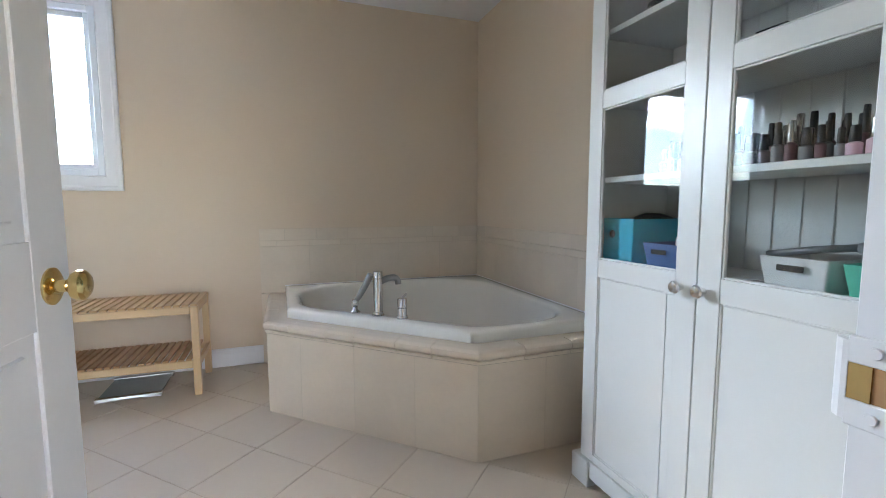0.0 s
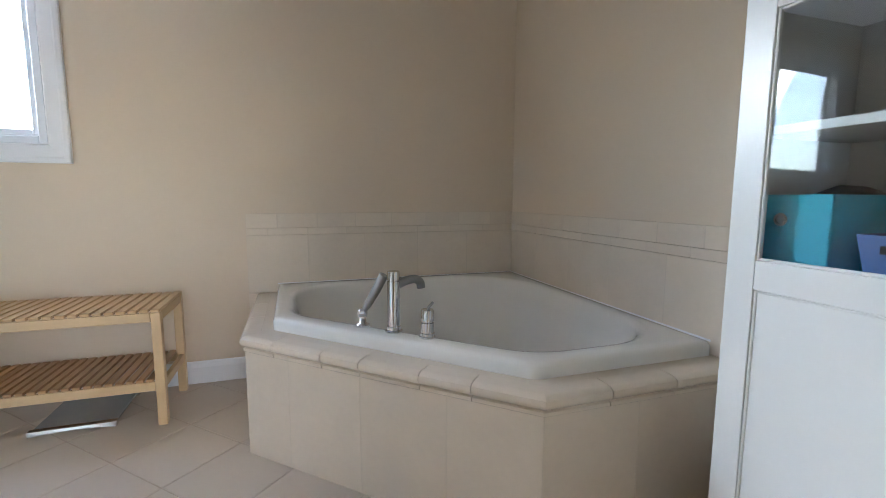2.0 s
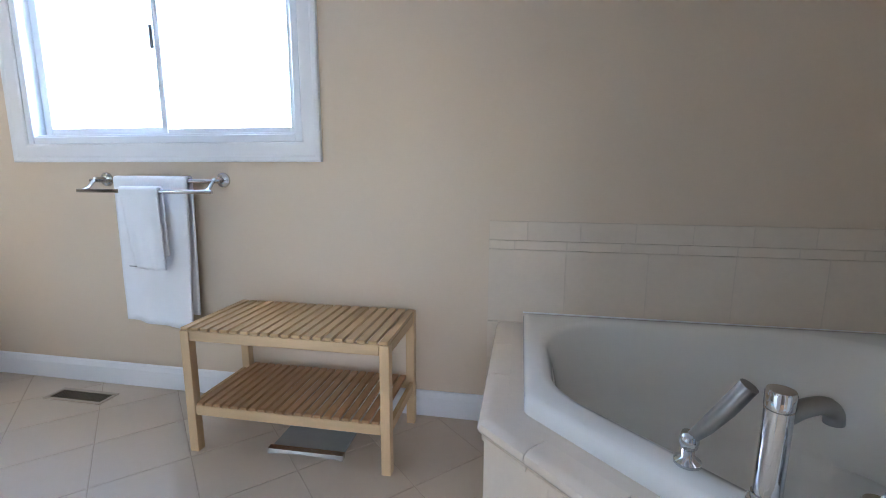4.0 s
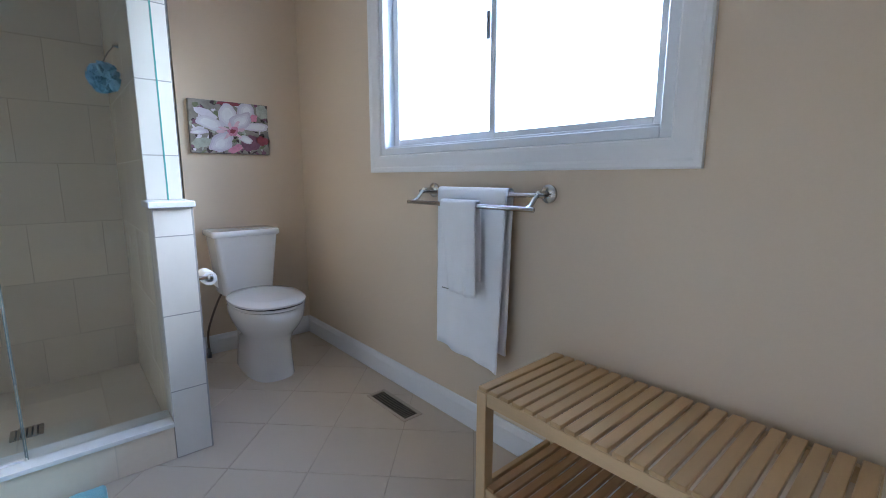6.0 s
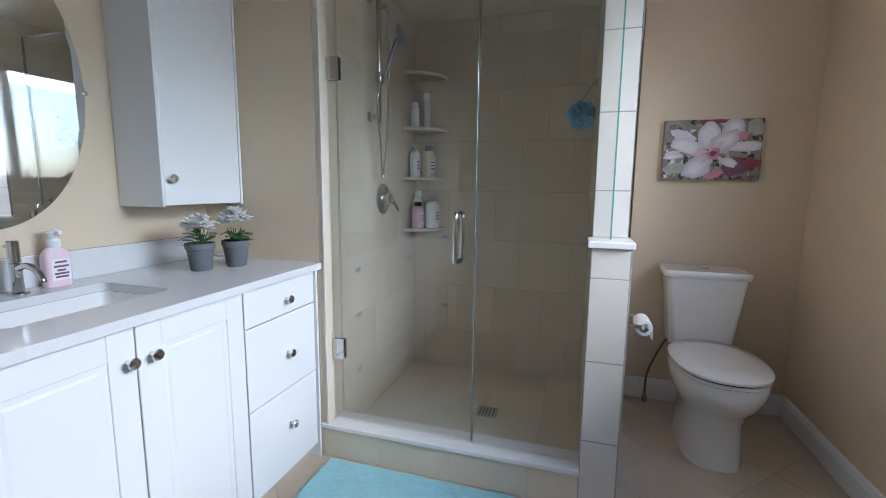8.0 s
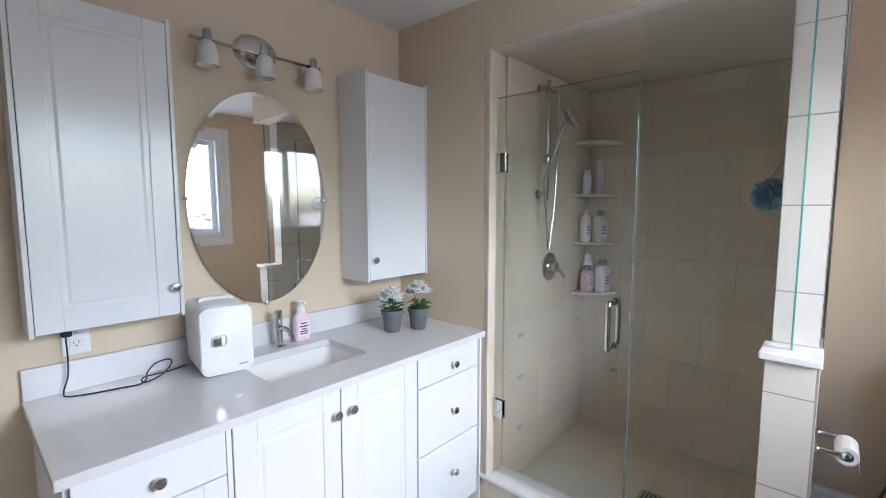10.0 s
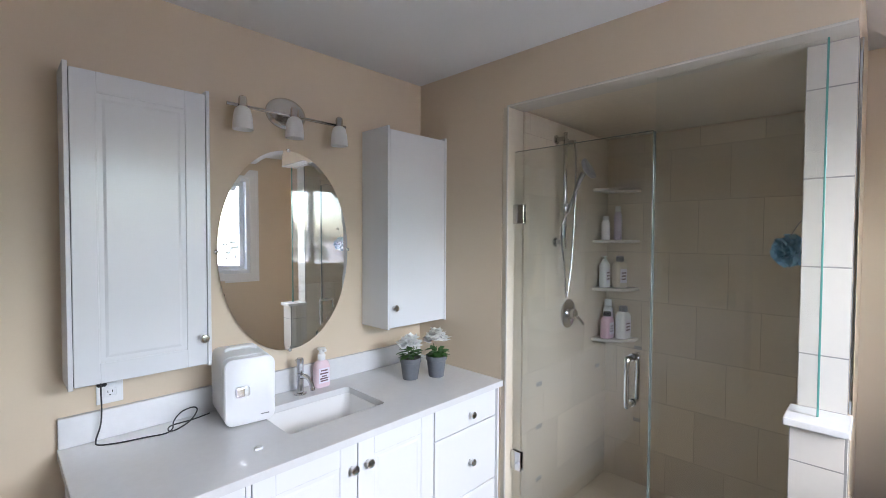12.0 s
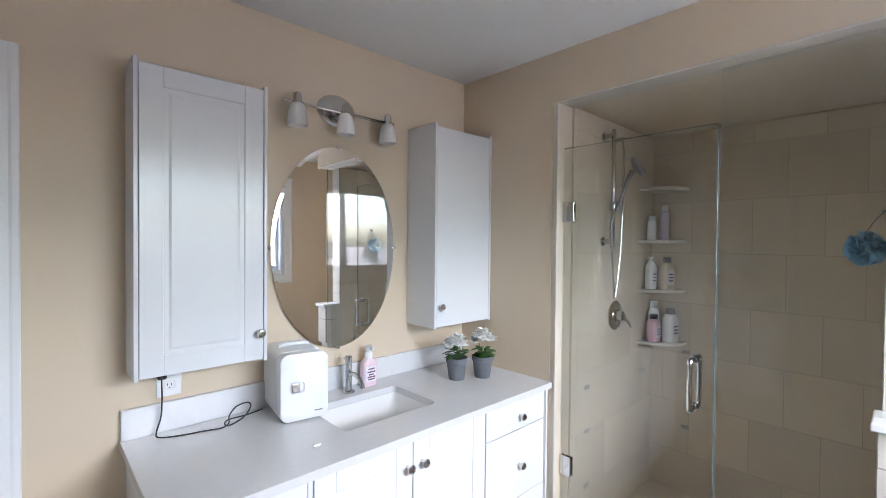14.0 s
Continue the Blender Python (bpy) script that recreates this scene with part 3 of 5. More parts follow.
fd = (Vector(TB) - Vector(TA)).normalized()
fn = Vector((-fd.y, fd.x))
turn_a = math.tan(math.acos(max(-1, min(1, fd.dot(Vector((0, -1)))))) / 2)
turn_b = math.tan(math.acos(max(-1, min(1, fd.dot(Vector((1, 0)))))) / 2)
deck_run(TA, TB, (0.15, 0.365, 0.52, 0.735, 0.90), fn, turn_a, -turn_b)
deck_run(TB, (XE - 0.003, TB[1]), (0.2, 0.42), (0, 1), turn_b, 0)
deck_run((TA[0], YN - 0.003), TA, (0.25, 0.5), (1, 0), 0, -turn_a)
# flat deck between bullnose and rim
dp = tl(inset(base, (0.05, 0.05, 0.002, 0.002, 0.05)))
dq = inset(rimp, (0.03, 0.03, 0.02, 0.02, 0.03))
part("deck_top", loft([[(*p, z) for p in q] for q, z in ((dp, 0.43), (dp, 0.4555), (dq, 0.4555), (dq, 0.43), (dp, 0.43))], False, False), M_ttile, bathtub)
# face tiles
up = (0, 0, 1)
tile_field(bathtub, "face_tile", (TA[0] - off.x + fd.x * 0.0 - fn.x * -0.012, TA[1] - off.y + fn.y * 0.012, 0.0), (fd.x, fd.y, 0), up, (-fn.x, -fn.y, 0), (Vector(TB) - Vector(TA)).length, 0.40, 0.305, 0.41, M_ttile, 0.012, 0.0018, 0, -0.095)
tile_field(bathtub, "face_tile", (TB[0] - off.x, TB[1] - off.y + 0.012, 0), (1, 0, 0), up, (0, -1, 0), XE - TB[0], 0.40, 0.305, 0.41, M_ttile, 0.012, 0.0018, 0, 0)
tile_field(bathtub, "face_tile", (TA[0] - off.x + 0.012, YN - off.y, 0), (0, -1, 0), up, (-1, 0, 0), YN - TA[1], 0.40, 0.305, 0.41, M_ttile, 0.012, 0.0018, 0, -0.15)


def tub_tap(name, x, y, label):
    return thing(name, (x, y, 0.504), 0, label, "tap")


th = tub_tap("tub_spout", 2.697, 1.627, "tall chrome tub filler spout on the tub ledge")
part("flange", lathe([(0.03, 0), (0.03, 0.006), (0.024, 0.009)], 20), M_chrome, th, "", True)
soft_edges(part("column", lathe([(0.024, 0.006), (0.024, 0.02), (0.0215, 0.022), (0.0215, 0.176), (0.0195, 0.1775), (0.0195, 0.1795), (0.0225, 0.181), (0.0225, 0.206), (0.0205, 0.21)], 24), M_chrome, th, "", True))
soft_edges(part("spout_arm", tube([(0, 0, 0.155), (0.045, 0.02, 0.17), (0.085, 0.035, 0.172), (0.105, 0.042, 0.158), (0.109, 0.043, 0.138)], 0.0155, 14, None, 5), M_dkchrome, th, "", True))
th = tub_tap("tub_hand_shower", 2.604, 1.722, "chrome hand shower resting in its tub holder")
part("flange", lathe([(0.025, 0), (0.025, 0.008), (0.012, 0.014), (0.012, 0.04)], 18), M_chrome, th, "", True)
part("cradle", lathe([(0.016, 0.035), (0.018, 0.05), (0.014, 0.065)], 16), M_chrome, th, "", True)
soft_edges(part("wand", tube([(0.0, 0, 0.05), (0.02, -0.013, 0.085), (0.045, -0.03, 0.135), (0.07, -0.045, 0.19)], [0.010, 0.0145, 0.0165, 0.0165], 14), M_dkchrome, th, "", True))
th = tub_tap("tub_mixer", 2.789, 1.531, "chrome mixer handle on the tub ledge")
part("flange", lathe([(0.027, 0), (0.027, 0.006), (0.022, 0.008)], 20), M_chrome, th, "", True)
soft_edges(part("body", lathe([(0.0245, 0.006), (0.0245, 0.016), (0.0215, 0.018), (0.0215, 0.05), (0.018, 0.052), (0.018, 0.055), (0.0225, 0.057), (0.0225, 0.09), (0.02, 0.094)], 24), M_chrome, th, "", True))
part("lever", tube([(0, 0, 0.09), (0.006, 0.002, 0.102), (0.022, 0.008, 0.114)], 0.0048, 8), M_dkchrome, th, "", True)

# ---- wall tiles round the tub, floor tiles, shower tiles come last in the file ----


# ---- slatted bench ----
def slat_bench(x, y):
    W, D, H = 0.805, 0.38, 0.50
    th = thing("slatted_bench", (x, y, 0), 0, "light birch slatted bench with a lower slatted shelf", "bench")
    for sx in (0, 1):
        for sy in (0, 1):
            x0, y0 = sx * (W - 0.036), sy * (D - 0.036)
            part("leg", box(x0, x0 + 0.036, y0, y0 + 0.036, 0, H - 0.012 * (1 - sy) - 0.001, 0.003, None, 2), M_woodz, th)
    # the lower slats get the birch with shade mixed into its colour
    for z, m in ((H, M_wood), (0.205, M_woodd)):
        for sy in (0, 1):
            y0 = sy * (D - 0.024)
            part("rail", box(0.037, W - 0.037, y0 + 0.003, y0 + 0.021, z - 0.052, z - 0.0125, 0.002), M_woodx, th)
        for sx in (0, 1):
            x0 = sx * (W - 0.024)
            part("end_rail", box(x0 + 0.003, x0 + 0.021, 0.037, D - 0.037, z - 0.052, z - 0.0125, 0.002), M_wood, th)
        n = 20
        pitch = (W - (0.0 if z == H else 0.076)) / n
        x1 = 0.0 if z == H else 0.038
        sm = None
        for i in range(n):
            if sm is None:
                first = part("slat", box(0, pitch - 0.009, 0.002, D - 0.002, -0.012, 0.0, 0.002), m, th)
                sm = first.data
                first.matrix_basis = pose(x1 + 0.005, 0, z)
            else:
                s = new("slat", sm)
                s.parent = th
                s.matrix_basis = pose(x1 + 0.005 + i * pitch, 0, z)
    return th


slat_bench(1.038, 2.222)

# ---- bathroom scale under the bench ----
th = thing("bathroom_scale", (1.49, 2.43, 0), 1, "flat glass bathroom scale with silver end bars", "scale")
part("platform", box(-0.145, 0.145, -0.14, 0.165, 0.012, 0.022, 0.003, None, 2), M_scaleg, th)
for y in (-0.155, 0.15):
    lp = []
    for k in range(9):
        u = k / 8
        c = math.sin(math.pi * u) ** 0.7
        z0, z1 = 0.004 + 0.011 * c, 0.027
        lp.append([(-0.15 + 0.3 * u, y - 0.016, z0), (-0.15 + 0.3 * u, y + 0.012, z0), (-0.15 + 0.3 * u, y + 0.011, z1), (-0.15 + 0.3 * u, y - 0.013, z1 - 0.001)])
    part("end_bar", loft(lp), M_nickel, th, "curved silver bar")
for sx in (-1, 1):
    for sy in (-1, 1):
        part("foot", lathe([(0.013, 0), (0.013, 0.014)], 12, (sx * 0.12, sy * 0.13, 0)), M_black, th)

# ---- floor vent ----
th = thing("floor_vent", (0.213, 2.498, 0), 0, "bronze metal floor register by the baseboard", "vent")
bm = box(-0.16, 0.16, -0.054, -0.036, 0.0, 0.006, 0.002)
box(-0.16, 0.16, 0.036, 0.054, 0.0, 0.006, 0.002, bm)
box(-0.16, -0.142, -0.036, 0.036, 0.0, 0.0058, 0.002, bm)
box(0.142, 0.16, -0.036, 0.036, 0.0, 0.0058, 0.002, bm)
part("vent_frame", bm, mat("tan_vent_paint", (0.44, 0.36, 0.27), 0.4, var=0.08, scale=20, fine=90, bump=0.0002), th, "tan painted frame")
# dark sheet in place of the shaded duct below the louvres
part("backing", box(-0.144, 0.144, -0.037, 0.037, 0.0004, 0.0012), M_dark, th)
for i in range(22):
    x = -0.138 + i * 0.01315
    part("louvre", box(x, x + 0.0035, -0.036, 0.036, 0.001, 0.0036), M_vent, th)

# ---- towel rail and towels ----
rail = thing("towel_rail", (0.65, YN, 1.03), 0, "brushed nickel double towel rail under the window", "towel rail")
for sx in (-1, 1):
    x = sx * 0.305
    soft_edges(part("wall_plate", lathe([(0.032, 0), (0.032, -0.008), (0.024, -0.014), (0.012, -0.018), (0.011, -0.065)], 22, (x, 0, 0), "y"), M_nickel, rail, "", True))
    soft_edges(part("arm", tube([(x, -0.055, 0.0), (x, -0.075, -0.01), (x, -0.1, -0.035), (x, -0.125, -0.047)], 0.008, 10, None, 4), M_nickel, rail, "", True))
part("bar", tube([(-0.33, -0.062, -0.005), (0.33, -0.062, -0.005)], 0.0085, 12), M_nickel, rail, "", True)
part("front_bar", tube([(-0.335, -0.125, -0.048), (0.335, -0.125, -0.048)], 0.0085, 12), M_nickel, rail, "", True)


def draped(name, x0, x1, y, ztop, zfront, zback, r, label, seed, taper=0.0, fold=0.006, skew=0.0):
    """A cloth folded over a bar; two layers with soft folds, closed to a thick sheet."""
    nx, th = 26, 0.007
    path = []
    nf, nb = 22, 18
    for k in range(nf + 1):
        path.append((-(r + 0.001), zfront + (ztop - r - zfront) * k / nf, (1 - k / nf)))
    for k in range(1, 8):
        a = math.pi * k / 8
        path.append((-(r) * math.cos(a), ztop - r + r * math.sin(a), 0))
    for k in range(nb + 1):
        path.append((r + 0.001, ztop - r + (zback - ztop + r) * k / nb, k / nb * 0.6))
    loops = []
    for i in range(nx + 1):
        u = i / nx
        outer, inner = [], []
        for j, (dy, z, hang) in enumerate(path):
            xx = x0 + (x1 - x0) * u
            mid = (x0 + x1) / 2
            xx = mid + (xx - mid) * (1 - taper * hang) + skew * hang
            w = fold * hang * (math.sin(u * 9.0 + seed) + 0.6 * math.sin(u * 17 + seed * 2.3 + hang * 2)) + 0.002 * noise.noise((u * 6, z * 9, seed))
            a = dy + (w if dy < 0 else w * 0.5 + 0.0)
            zz = z + (0.008 * math.sin(u * 3 + seed) - 0.022 * u * (1 if dy < 0 else 0.4)) * hang
            sgn = -1 if j <= nf + 3 else 1
            outer.append((xx, y + a + sgn * th / 2, zz + (th / 2 if nf < j < nf + 8 else 0)))
            inner.append((xx, y + a - sgn * th / 2, zz - (th / 2 if nf < j < nf + 8 else 0)))
        loops.append(outer + inner[::-1])
    bm = loft(loops)
    return tagged(part(name, bm, M_towel, None, "", True), label, "towel", "towels on the rail")


draped("bath_towel", 0.462, 0.832, YN - 0.062, 1.045, 0.372, 0.42, 0.016, "white bath towel hanging over the rear rail bar", 1.3, 0.05, 0.008, -0.02)
draped("face_cloth", 0.545, 0.735, YN - 0.125, 1.0, 0.655, 0.70, 0.014, "white face cloth folded over the front rail bar", 4.1, 0.28, 0.007, 0.03)
hang_tag = tagged(part("towel_tag", box(0.575, 0.612, YN - 0.158, YN - 0.156, 0.654, 0.658), M_grey), "small grey woven label on the face cloth", "label")

# ---- toilet ----
toilet = thing("toilet", (XW, 2.19, 0), 0, "white two-piece toilet with closed lid", "toilet")


def oval(cx, a_back, a_front, b, z, n=28, p=2.3):
    """An egg-shaped loop: a_back and a_front are the half lengths behind and before cx."""
    lp = []
    for i in range(n):
        t = 2 * math.pi * i / n
        c, s = math.cos(t), math.sin(t)
        ax = a_front if c > 0 else a_back
        lp.append((cx + ax * math.copysign(abs(c) ** (2 / p), c), b * math.copysign(abs(s) ** (2 / p), s), z))
    return lp


bowl = [oval(0.42, 0.30, 0.215, 0.122, 0.0, p=2.7), oval(0.42, 0.30, 0.213, 0.121, 0.02, p=2.7), oval(0.43, 0.29, 0.195, 0.116, 0.12, p=2.6), oval(0.44, 0.28, 0.185, 0.116, 0.2, p=2.5),
        oval(0.45, 0.27, 0.205, 0.135, 0.25), oval(0.465, 0.27, 0.238, 0.162, 0.295), oval(0.47, 0.27, 0.259, 0.179, 0.345), oval(0.47, 0.27, 0.266, 0.184, 0.39), oval(0.47, 0.265, 0.26, 0.179, 0.402)]
soft_edges(part("bowl", loft(bowl), M_porc, toilet, "", True), 50)
seat_l = [oval(0.475, 0.235, 0.258, 0.178, 0.404), oval(0.475, 0.238, 0.266, 0.186, 0.408), oval(0.475, 0.238, 0.266, 0.186, 0.418), oval(0.475, 0.233, 0.26, 0.18, 0.422)]
soft_edges(part("seat", loft(seat_l), M_porc, toilet, "", True), 50)
lid = [oval(0.475, 0.235, 0.26, 0.18, 0.426), oval(0.475, 0.24, 0.27, 0.19, 0.429), oval(0.475, 0.24, 0.27, 0.19, 0.438), oval(0.475, 0.23, 0.255, 0.178, 0.446), oval(0.475, 0.16, 0.18, 0.12, 0.451)]
soft_edges(part("lid", loft(lid), M_porc, toilet, "", True), 50)
# near-black strip that paints the shadow line between seat and lid
part("lid_gap", loft([oval(0.475, 0.236, 0.262, 0.182, 0.4215), oval(0.475, 0.236, 0.262, 0.182, 0.4265)]), M_dark, toilet, "painted shade line under the lid")


def rrect(x0, x1, y0, y1, r, z):
    return [(*p, z) for p in rounded([(x0, y0), (x1, y0), (x1, y1), (x0, y1)], r, 5)]


tank = [rrect(0.02, 0.215, -0.142, 0.142, 0.03, 0.405), rrect(0.018, 0.222, -0.146, 0.146, 0.03, 0.45), rrect(0.014, 0.238, -0.176, 0.176, 0.025, 0.745)]
soft_edges(part("tank", loft(tank), M_porc, toilet, "", True), 50)
tl2 = [rrect(0.008, 0.246, -0.186, 0.186, 0.025, 0.746), rrect(0.006, 0.25, -0.19, 0.19, 0.025, 0.752), rrect(0.006, 0.25, -0.19, 0.19, 0.025, 0.772), rrect(0.012, 0.244, -0.184, 0.184, 0.02, 0.782)]
soft_edges(part("tank_lid", loft(tl2), M_porc, toilet, "", True), 50)
part("flush_button", lathe([(0.026, 0.782), (0.026, 0.786), (0.022, 0.789)], 20, (0.14, 0, 0)), M_chrome, toilet, "chrome flush button", True)
soft_edges(part("supply_hose", tube([(0.12, -0.12, 0.42), (0.115, -0.15, 0.37), (0.09, -0.185, 0.27), (0.06, -0.21, 0.16), (0.05, -0.212, 0.05)], 0.0065, 8, None, 4), M_hose, toilet, "dark braided supply hose", True))
part("shutoff_valve", lathe([(0.014, 0.0), (0.014, 0.03), (0.009, 0.034), (0.009, 0.06)], 14, (0.05, -0.212, 0)), M_dkchrome, toilet, "", True)

# toilet paper holder on the partition
tp = thing("toilet_paper_holder", (-0.17, 1.753, 0.665), 0, "chrome paper holder with a nearly used-up roll", "paper holder")
for dx in (0.0, -0.14):
    soft_edges(part("post", lathe([(0.022, 0), (0.022, 0.005), (0.012, 0.011), (0.009, 0.02), (0.0075, 0.07), (0.0105, 0.074), (0.0125, 0.082), (0.0105, 0.09), (0.005, 0.093)], 18, (dx, 0, 0), "y"), M_chrome, tp, "", True))
part("bar", tube([(-0.01, 0.082, 0), (-0.13, 0.082, 0)], 0.006, 10), M_chrome, tp, "", True)
bm = lathe([(0.017, -0.122), (0.029, -0.122), (0.03, -0.118), (0.03, -0.022), (0.029, -0.018), (0.017, -0.018)], 28, (0, 0.082, -0.01), "x", cap=False)
loft([[(-0.118, 0.1115, -0.012), (-0.022, 0.1115, -0.012), (-0.022, 0.1125, -0.012), (-0.118, 0.1125, -0.012)], [(-0.118, 0.1135, -0.055), (-0.022, 0.1135, -0.058), (-0.022, 0.1145, -0.058), (-0.118, 0.1145, -0.055)]], bm=bm)
part("paper_roll", bm, M_paper, tp, "white paper roll", False)

# ---- flower canvas ----
canvas = thing("canvas_print", (XW, 2.2, 1.372), 0, "wrapped canvas print of a white and pink blossom", "picture")
part("canvas", box(0.002, 0.036, -0.22, 0.22, -0.15, 0.15, 0.003), mat("canvas_print_ground", (0.26, 0.24, 0.21), 0.7, var=0.55, scale=14, fine=60, bump=0.0004), canvas)
M_blossom = mat("white_blossom_print", (0.76, 0.72, 0.78), 0.7, var=0.12, scale=14, fine=70, bump=0.0002)
M_blossomp = mat("pink_blossom_print", (0.62, 0.25, 0.36), 0.7, var=0.3, scale=24, fine=90, bump=0.0002)
M_twig = mat("dark_twig_print", (0.06, 0.04, 0.045), 0.7, var=0.5, scale=24, fine=90, bump=0.0002)
M_plum = mat("plum_print", (0.20, 0.09, 0.14), 0.7, var=0.4, scale=24, fine=90, bump=0.0002)
M_wine = mat("wine_red_print", (0.26, 0.05, 0.07), 0.7, var=0.4, scale=24, fine=90, bump=0.0002)
M_lilac_p = mat("lilac_print", (0.69, 0.655, 0.73), 0.7, var=0.2, scale=18, fine=70, bump=0.0002)
M_green_p = mat("leaf_green_print", (0.16, 0.18, 0.10), 0.7, var=0.4, scale=24, fine=90, bump=0.0002)
M_pale = mat("pale_green_print", (0.42, 0.44, 0.38), 0.7, var=0.4, scale=24, fine=90, bump=0.0002)


def blot(cy, cz, ry, rz, tilt, m, name, lift, wob=0.12, seed=0.0):
    pts = []
    for k in range(22):
        a = 2 * math.pi * k / 22
        w = 1 + wob * noise.noise((math.cos(a) * 1.7 + seed, math.sin(a) * 1.7, seed * 3.1))
        u, v = ry * w * math.cos(a), rz * w * math.sin(a)
        c, s = math.cos(tilt), math.sin(tilt)
        py, pz = cy + u * c - v * s, cz + u * s + v * c
        pts.append((lift, max(-0.219, min(0.219, py)), max(-0.149, min(0.149, pz))))
    bm = bmesh.new()
    bm.faces.new([bm.verts.new(p) for p in pts])
    part(name, bm, m, canvas)


rng = random.Random(5)
for k in range(120):
    blot(rng.uniform(-0.215, 0.215), rng.uniform(-0.146, 0.146), rng.uniform(0.008, 0.026), rng.uniform(0.004, 0.013), rng.uniform(0, 3), (M_twig, M_plum, M_pale, M_twig, M_lilac_p, M_green_p)[k % 6], "printed_leaf", 0.0363 + k * 0.000005, 0.6, k)
# soft shapes behind the flower
for k, (cy, cz, ry, rz, ti, m) in enumerate((
        (0.0, 0.138, 0.065, 0.013, 0.0, M_wine), (0.11, -0.08, 0.055, 0.045, 0.3, M_plum), (0.18, -0.065, 0.035, 0.03, 0.0, M_wine),
        (0.015, -0.12, 0.045, 0.02, 0.4, M_blossomp), (-0.165, -0.09, 0.05, 0.03, 0.2, M_pale), (0.185, 0.11, 0.035, 0.04, 0.0, M_pale),
        (-0.13, 0.075, 0.06, 0.022, -0.4, M_lilac_p), (-0.18, -0.02, 0.035, 0.02, 0.3, M_lilac_p))):
    blot(cy, cz, ry, rz, ti, m, "printed_leaf", 0.0369 + k * 0.00001, 0.4, k + 20)
# petals round the heart, each shaded from a lilac rim to a white middle
M_shade = [mat("petal_print", (0.58 + 0.07 * k, 0.53 + 0.085 * k, 0.62 + 0.065 * k), 0.7, var=0.10, scale=16, fine=70, bump=0.0002) for k in range(4)]
M_blush = mat("blush_petal_print", (0.72, 0.50, 0.58), 0.7, var=0.2, scale=18, fine=70, bump=0.0002)
for k, (cy, cz, ry, rz, ti) in enumerate((
        (0.088, 0.097, 0.05, 0.055, -0.5), (0.15, 0.015, 0.078, 0.028, 0.05), (-0.167, -0.03, 0.045, 0.015, 0.1), (-0.013, 0.068, 0.052, 0.068, 0.15),
        (0.057, 0.04, 0.072, 0.046, 0.5), (-0.11, 0.02, 0.08, 0.038, -0.25), (-0.06, -0.087, 0.072, 0.052, 0.6), (0.08, -0.062, 0.042, 0.021, -0.35))):
    for q in range(4):
        f = 1 - 0.2 * q
        blot(cy * (1 + 0.03 * q), cz * (1 + 0.03 * q), ry * f, rz * f, ti, M_shade[min(3, q + k % 2)], "printed_petal", 0.0371 + k * 0.00006 + q * 0.000013, 0.3, k + 40)
    blot(cy * 0.36, -0.02 + (cz + 0.02) * 0.36, 0.028, 0.009, math.atan2(cz + 0.02, cy), M_blush, "printed_petal", 0.03765 + k * 0.00001, 0.5, k + 90)
blot(0.012, -0.02, 0.03, 0.024, 0.3, M_blossomp, "printed_flower_heart", 0.0378, 0.6, 70)
blot(0.134, 0.068, 0.024, 0.022, 0.3, M_blossomp, "printed_flower_heart", 0.0378, 0.6, 72)
blot(0.01, -0.018, 0.016, 0.012, 0.3, M_wine, "printed_flower_heart", 0.038, 0.6, 71)

# ---- vanity ----
KNOB = [(0.0075, 0.0), (0.006, 0.004), (0.0055, 0.012), (0.012, 0.016), (0.0155, 0.02), (0.0155, 0.025), (0.012, 0.029), (0.005, 0.03)]


def knob(parent, x, y, z, axis="y", sgn=1, s=1.0):
    prof = [(r * s, sgn * h * s) for r, h in KNOB]
    return soft_edges(part("knob", lathe(prof, 16, (x, y, z), axis), M_knob, parent, "brushed nickel knob", True))


def slab_front(name, parent, x0, x1, y, z0, z1, shaker=False, rail=0.06, t=0.018, material=M_lacq):
    """A drawer front or door in the plane y, its face towards +y."""
    if not shaker:
        return part(name, box(x0, x1, y - t, y, z0, z1, 0.002, None, 2), material, parent)
    a0, a1, b0, b1 = x0 + rail - 0.004, x1 - rail + 0.004, z0 + rail - 0.004, z1 - rail + 0.004

    def rect(k, yy):
        return [(a0 + k, yy, b0 + k), (a1 - k, yy, b0 + k), (a1 - k, yy, b1 - k), (a0 + k, yy, b1 - k)]
    d = part(name, loft([rect(0, y - t + 0.002), rect(0, y - 0.0035), rect(0.018, y - 0.0042), rect(0.026, y - 0.0018)]), material, parent)
    part("stile", box(x0, x0 + rail, y - t, y, z0, z1, 0.0018), material, d)
    part("stile", box(x1 - rail, x1, y - t, y, z0, z1, 0.0018), material, d)
    part("rail", box(x0 + rail, x1 - rail, y - t, y - 0.0003, z0, z0 + rail, 0.0015), material, d)
    part("rail", box(x0 + rail, x1 - rail, y - t, y - 0.0003, z1 - rail, z1, 0.0015), material, d)
    return d


FY = 0.556


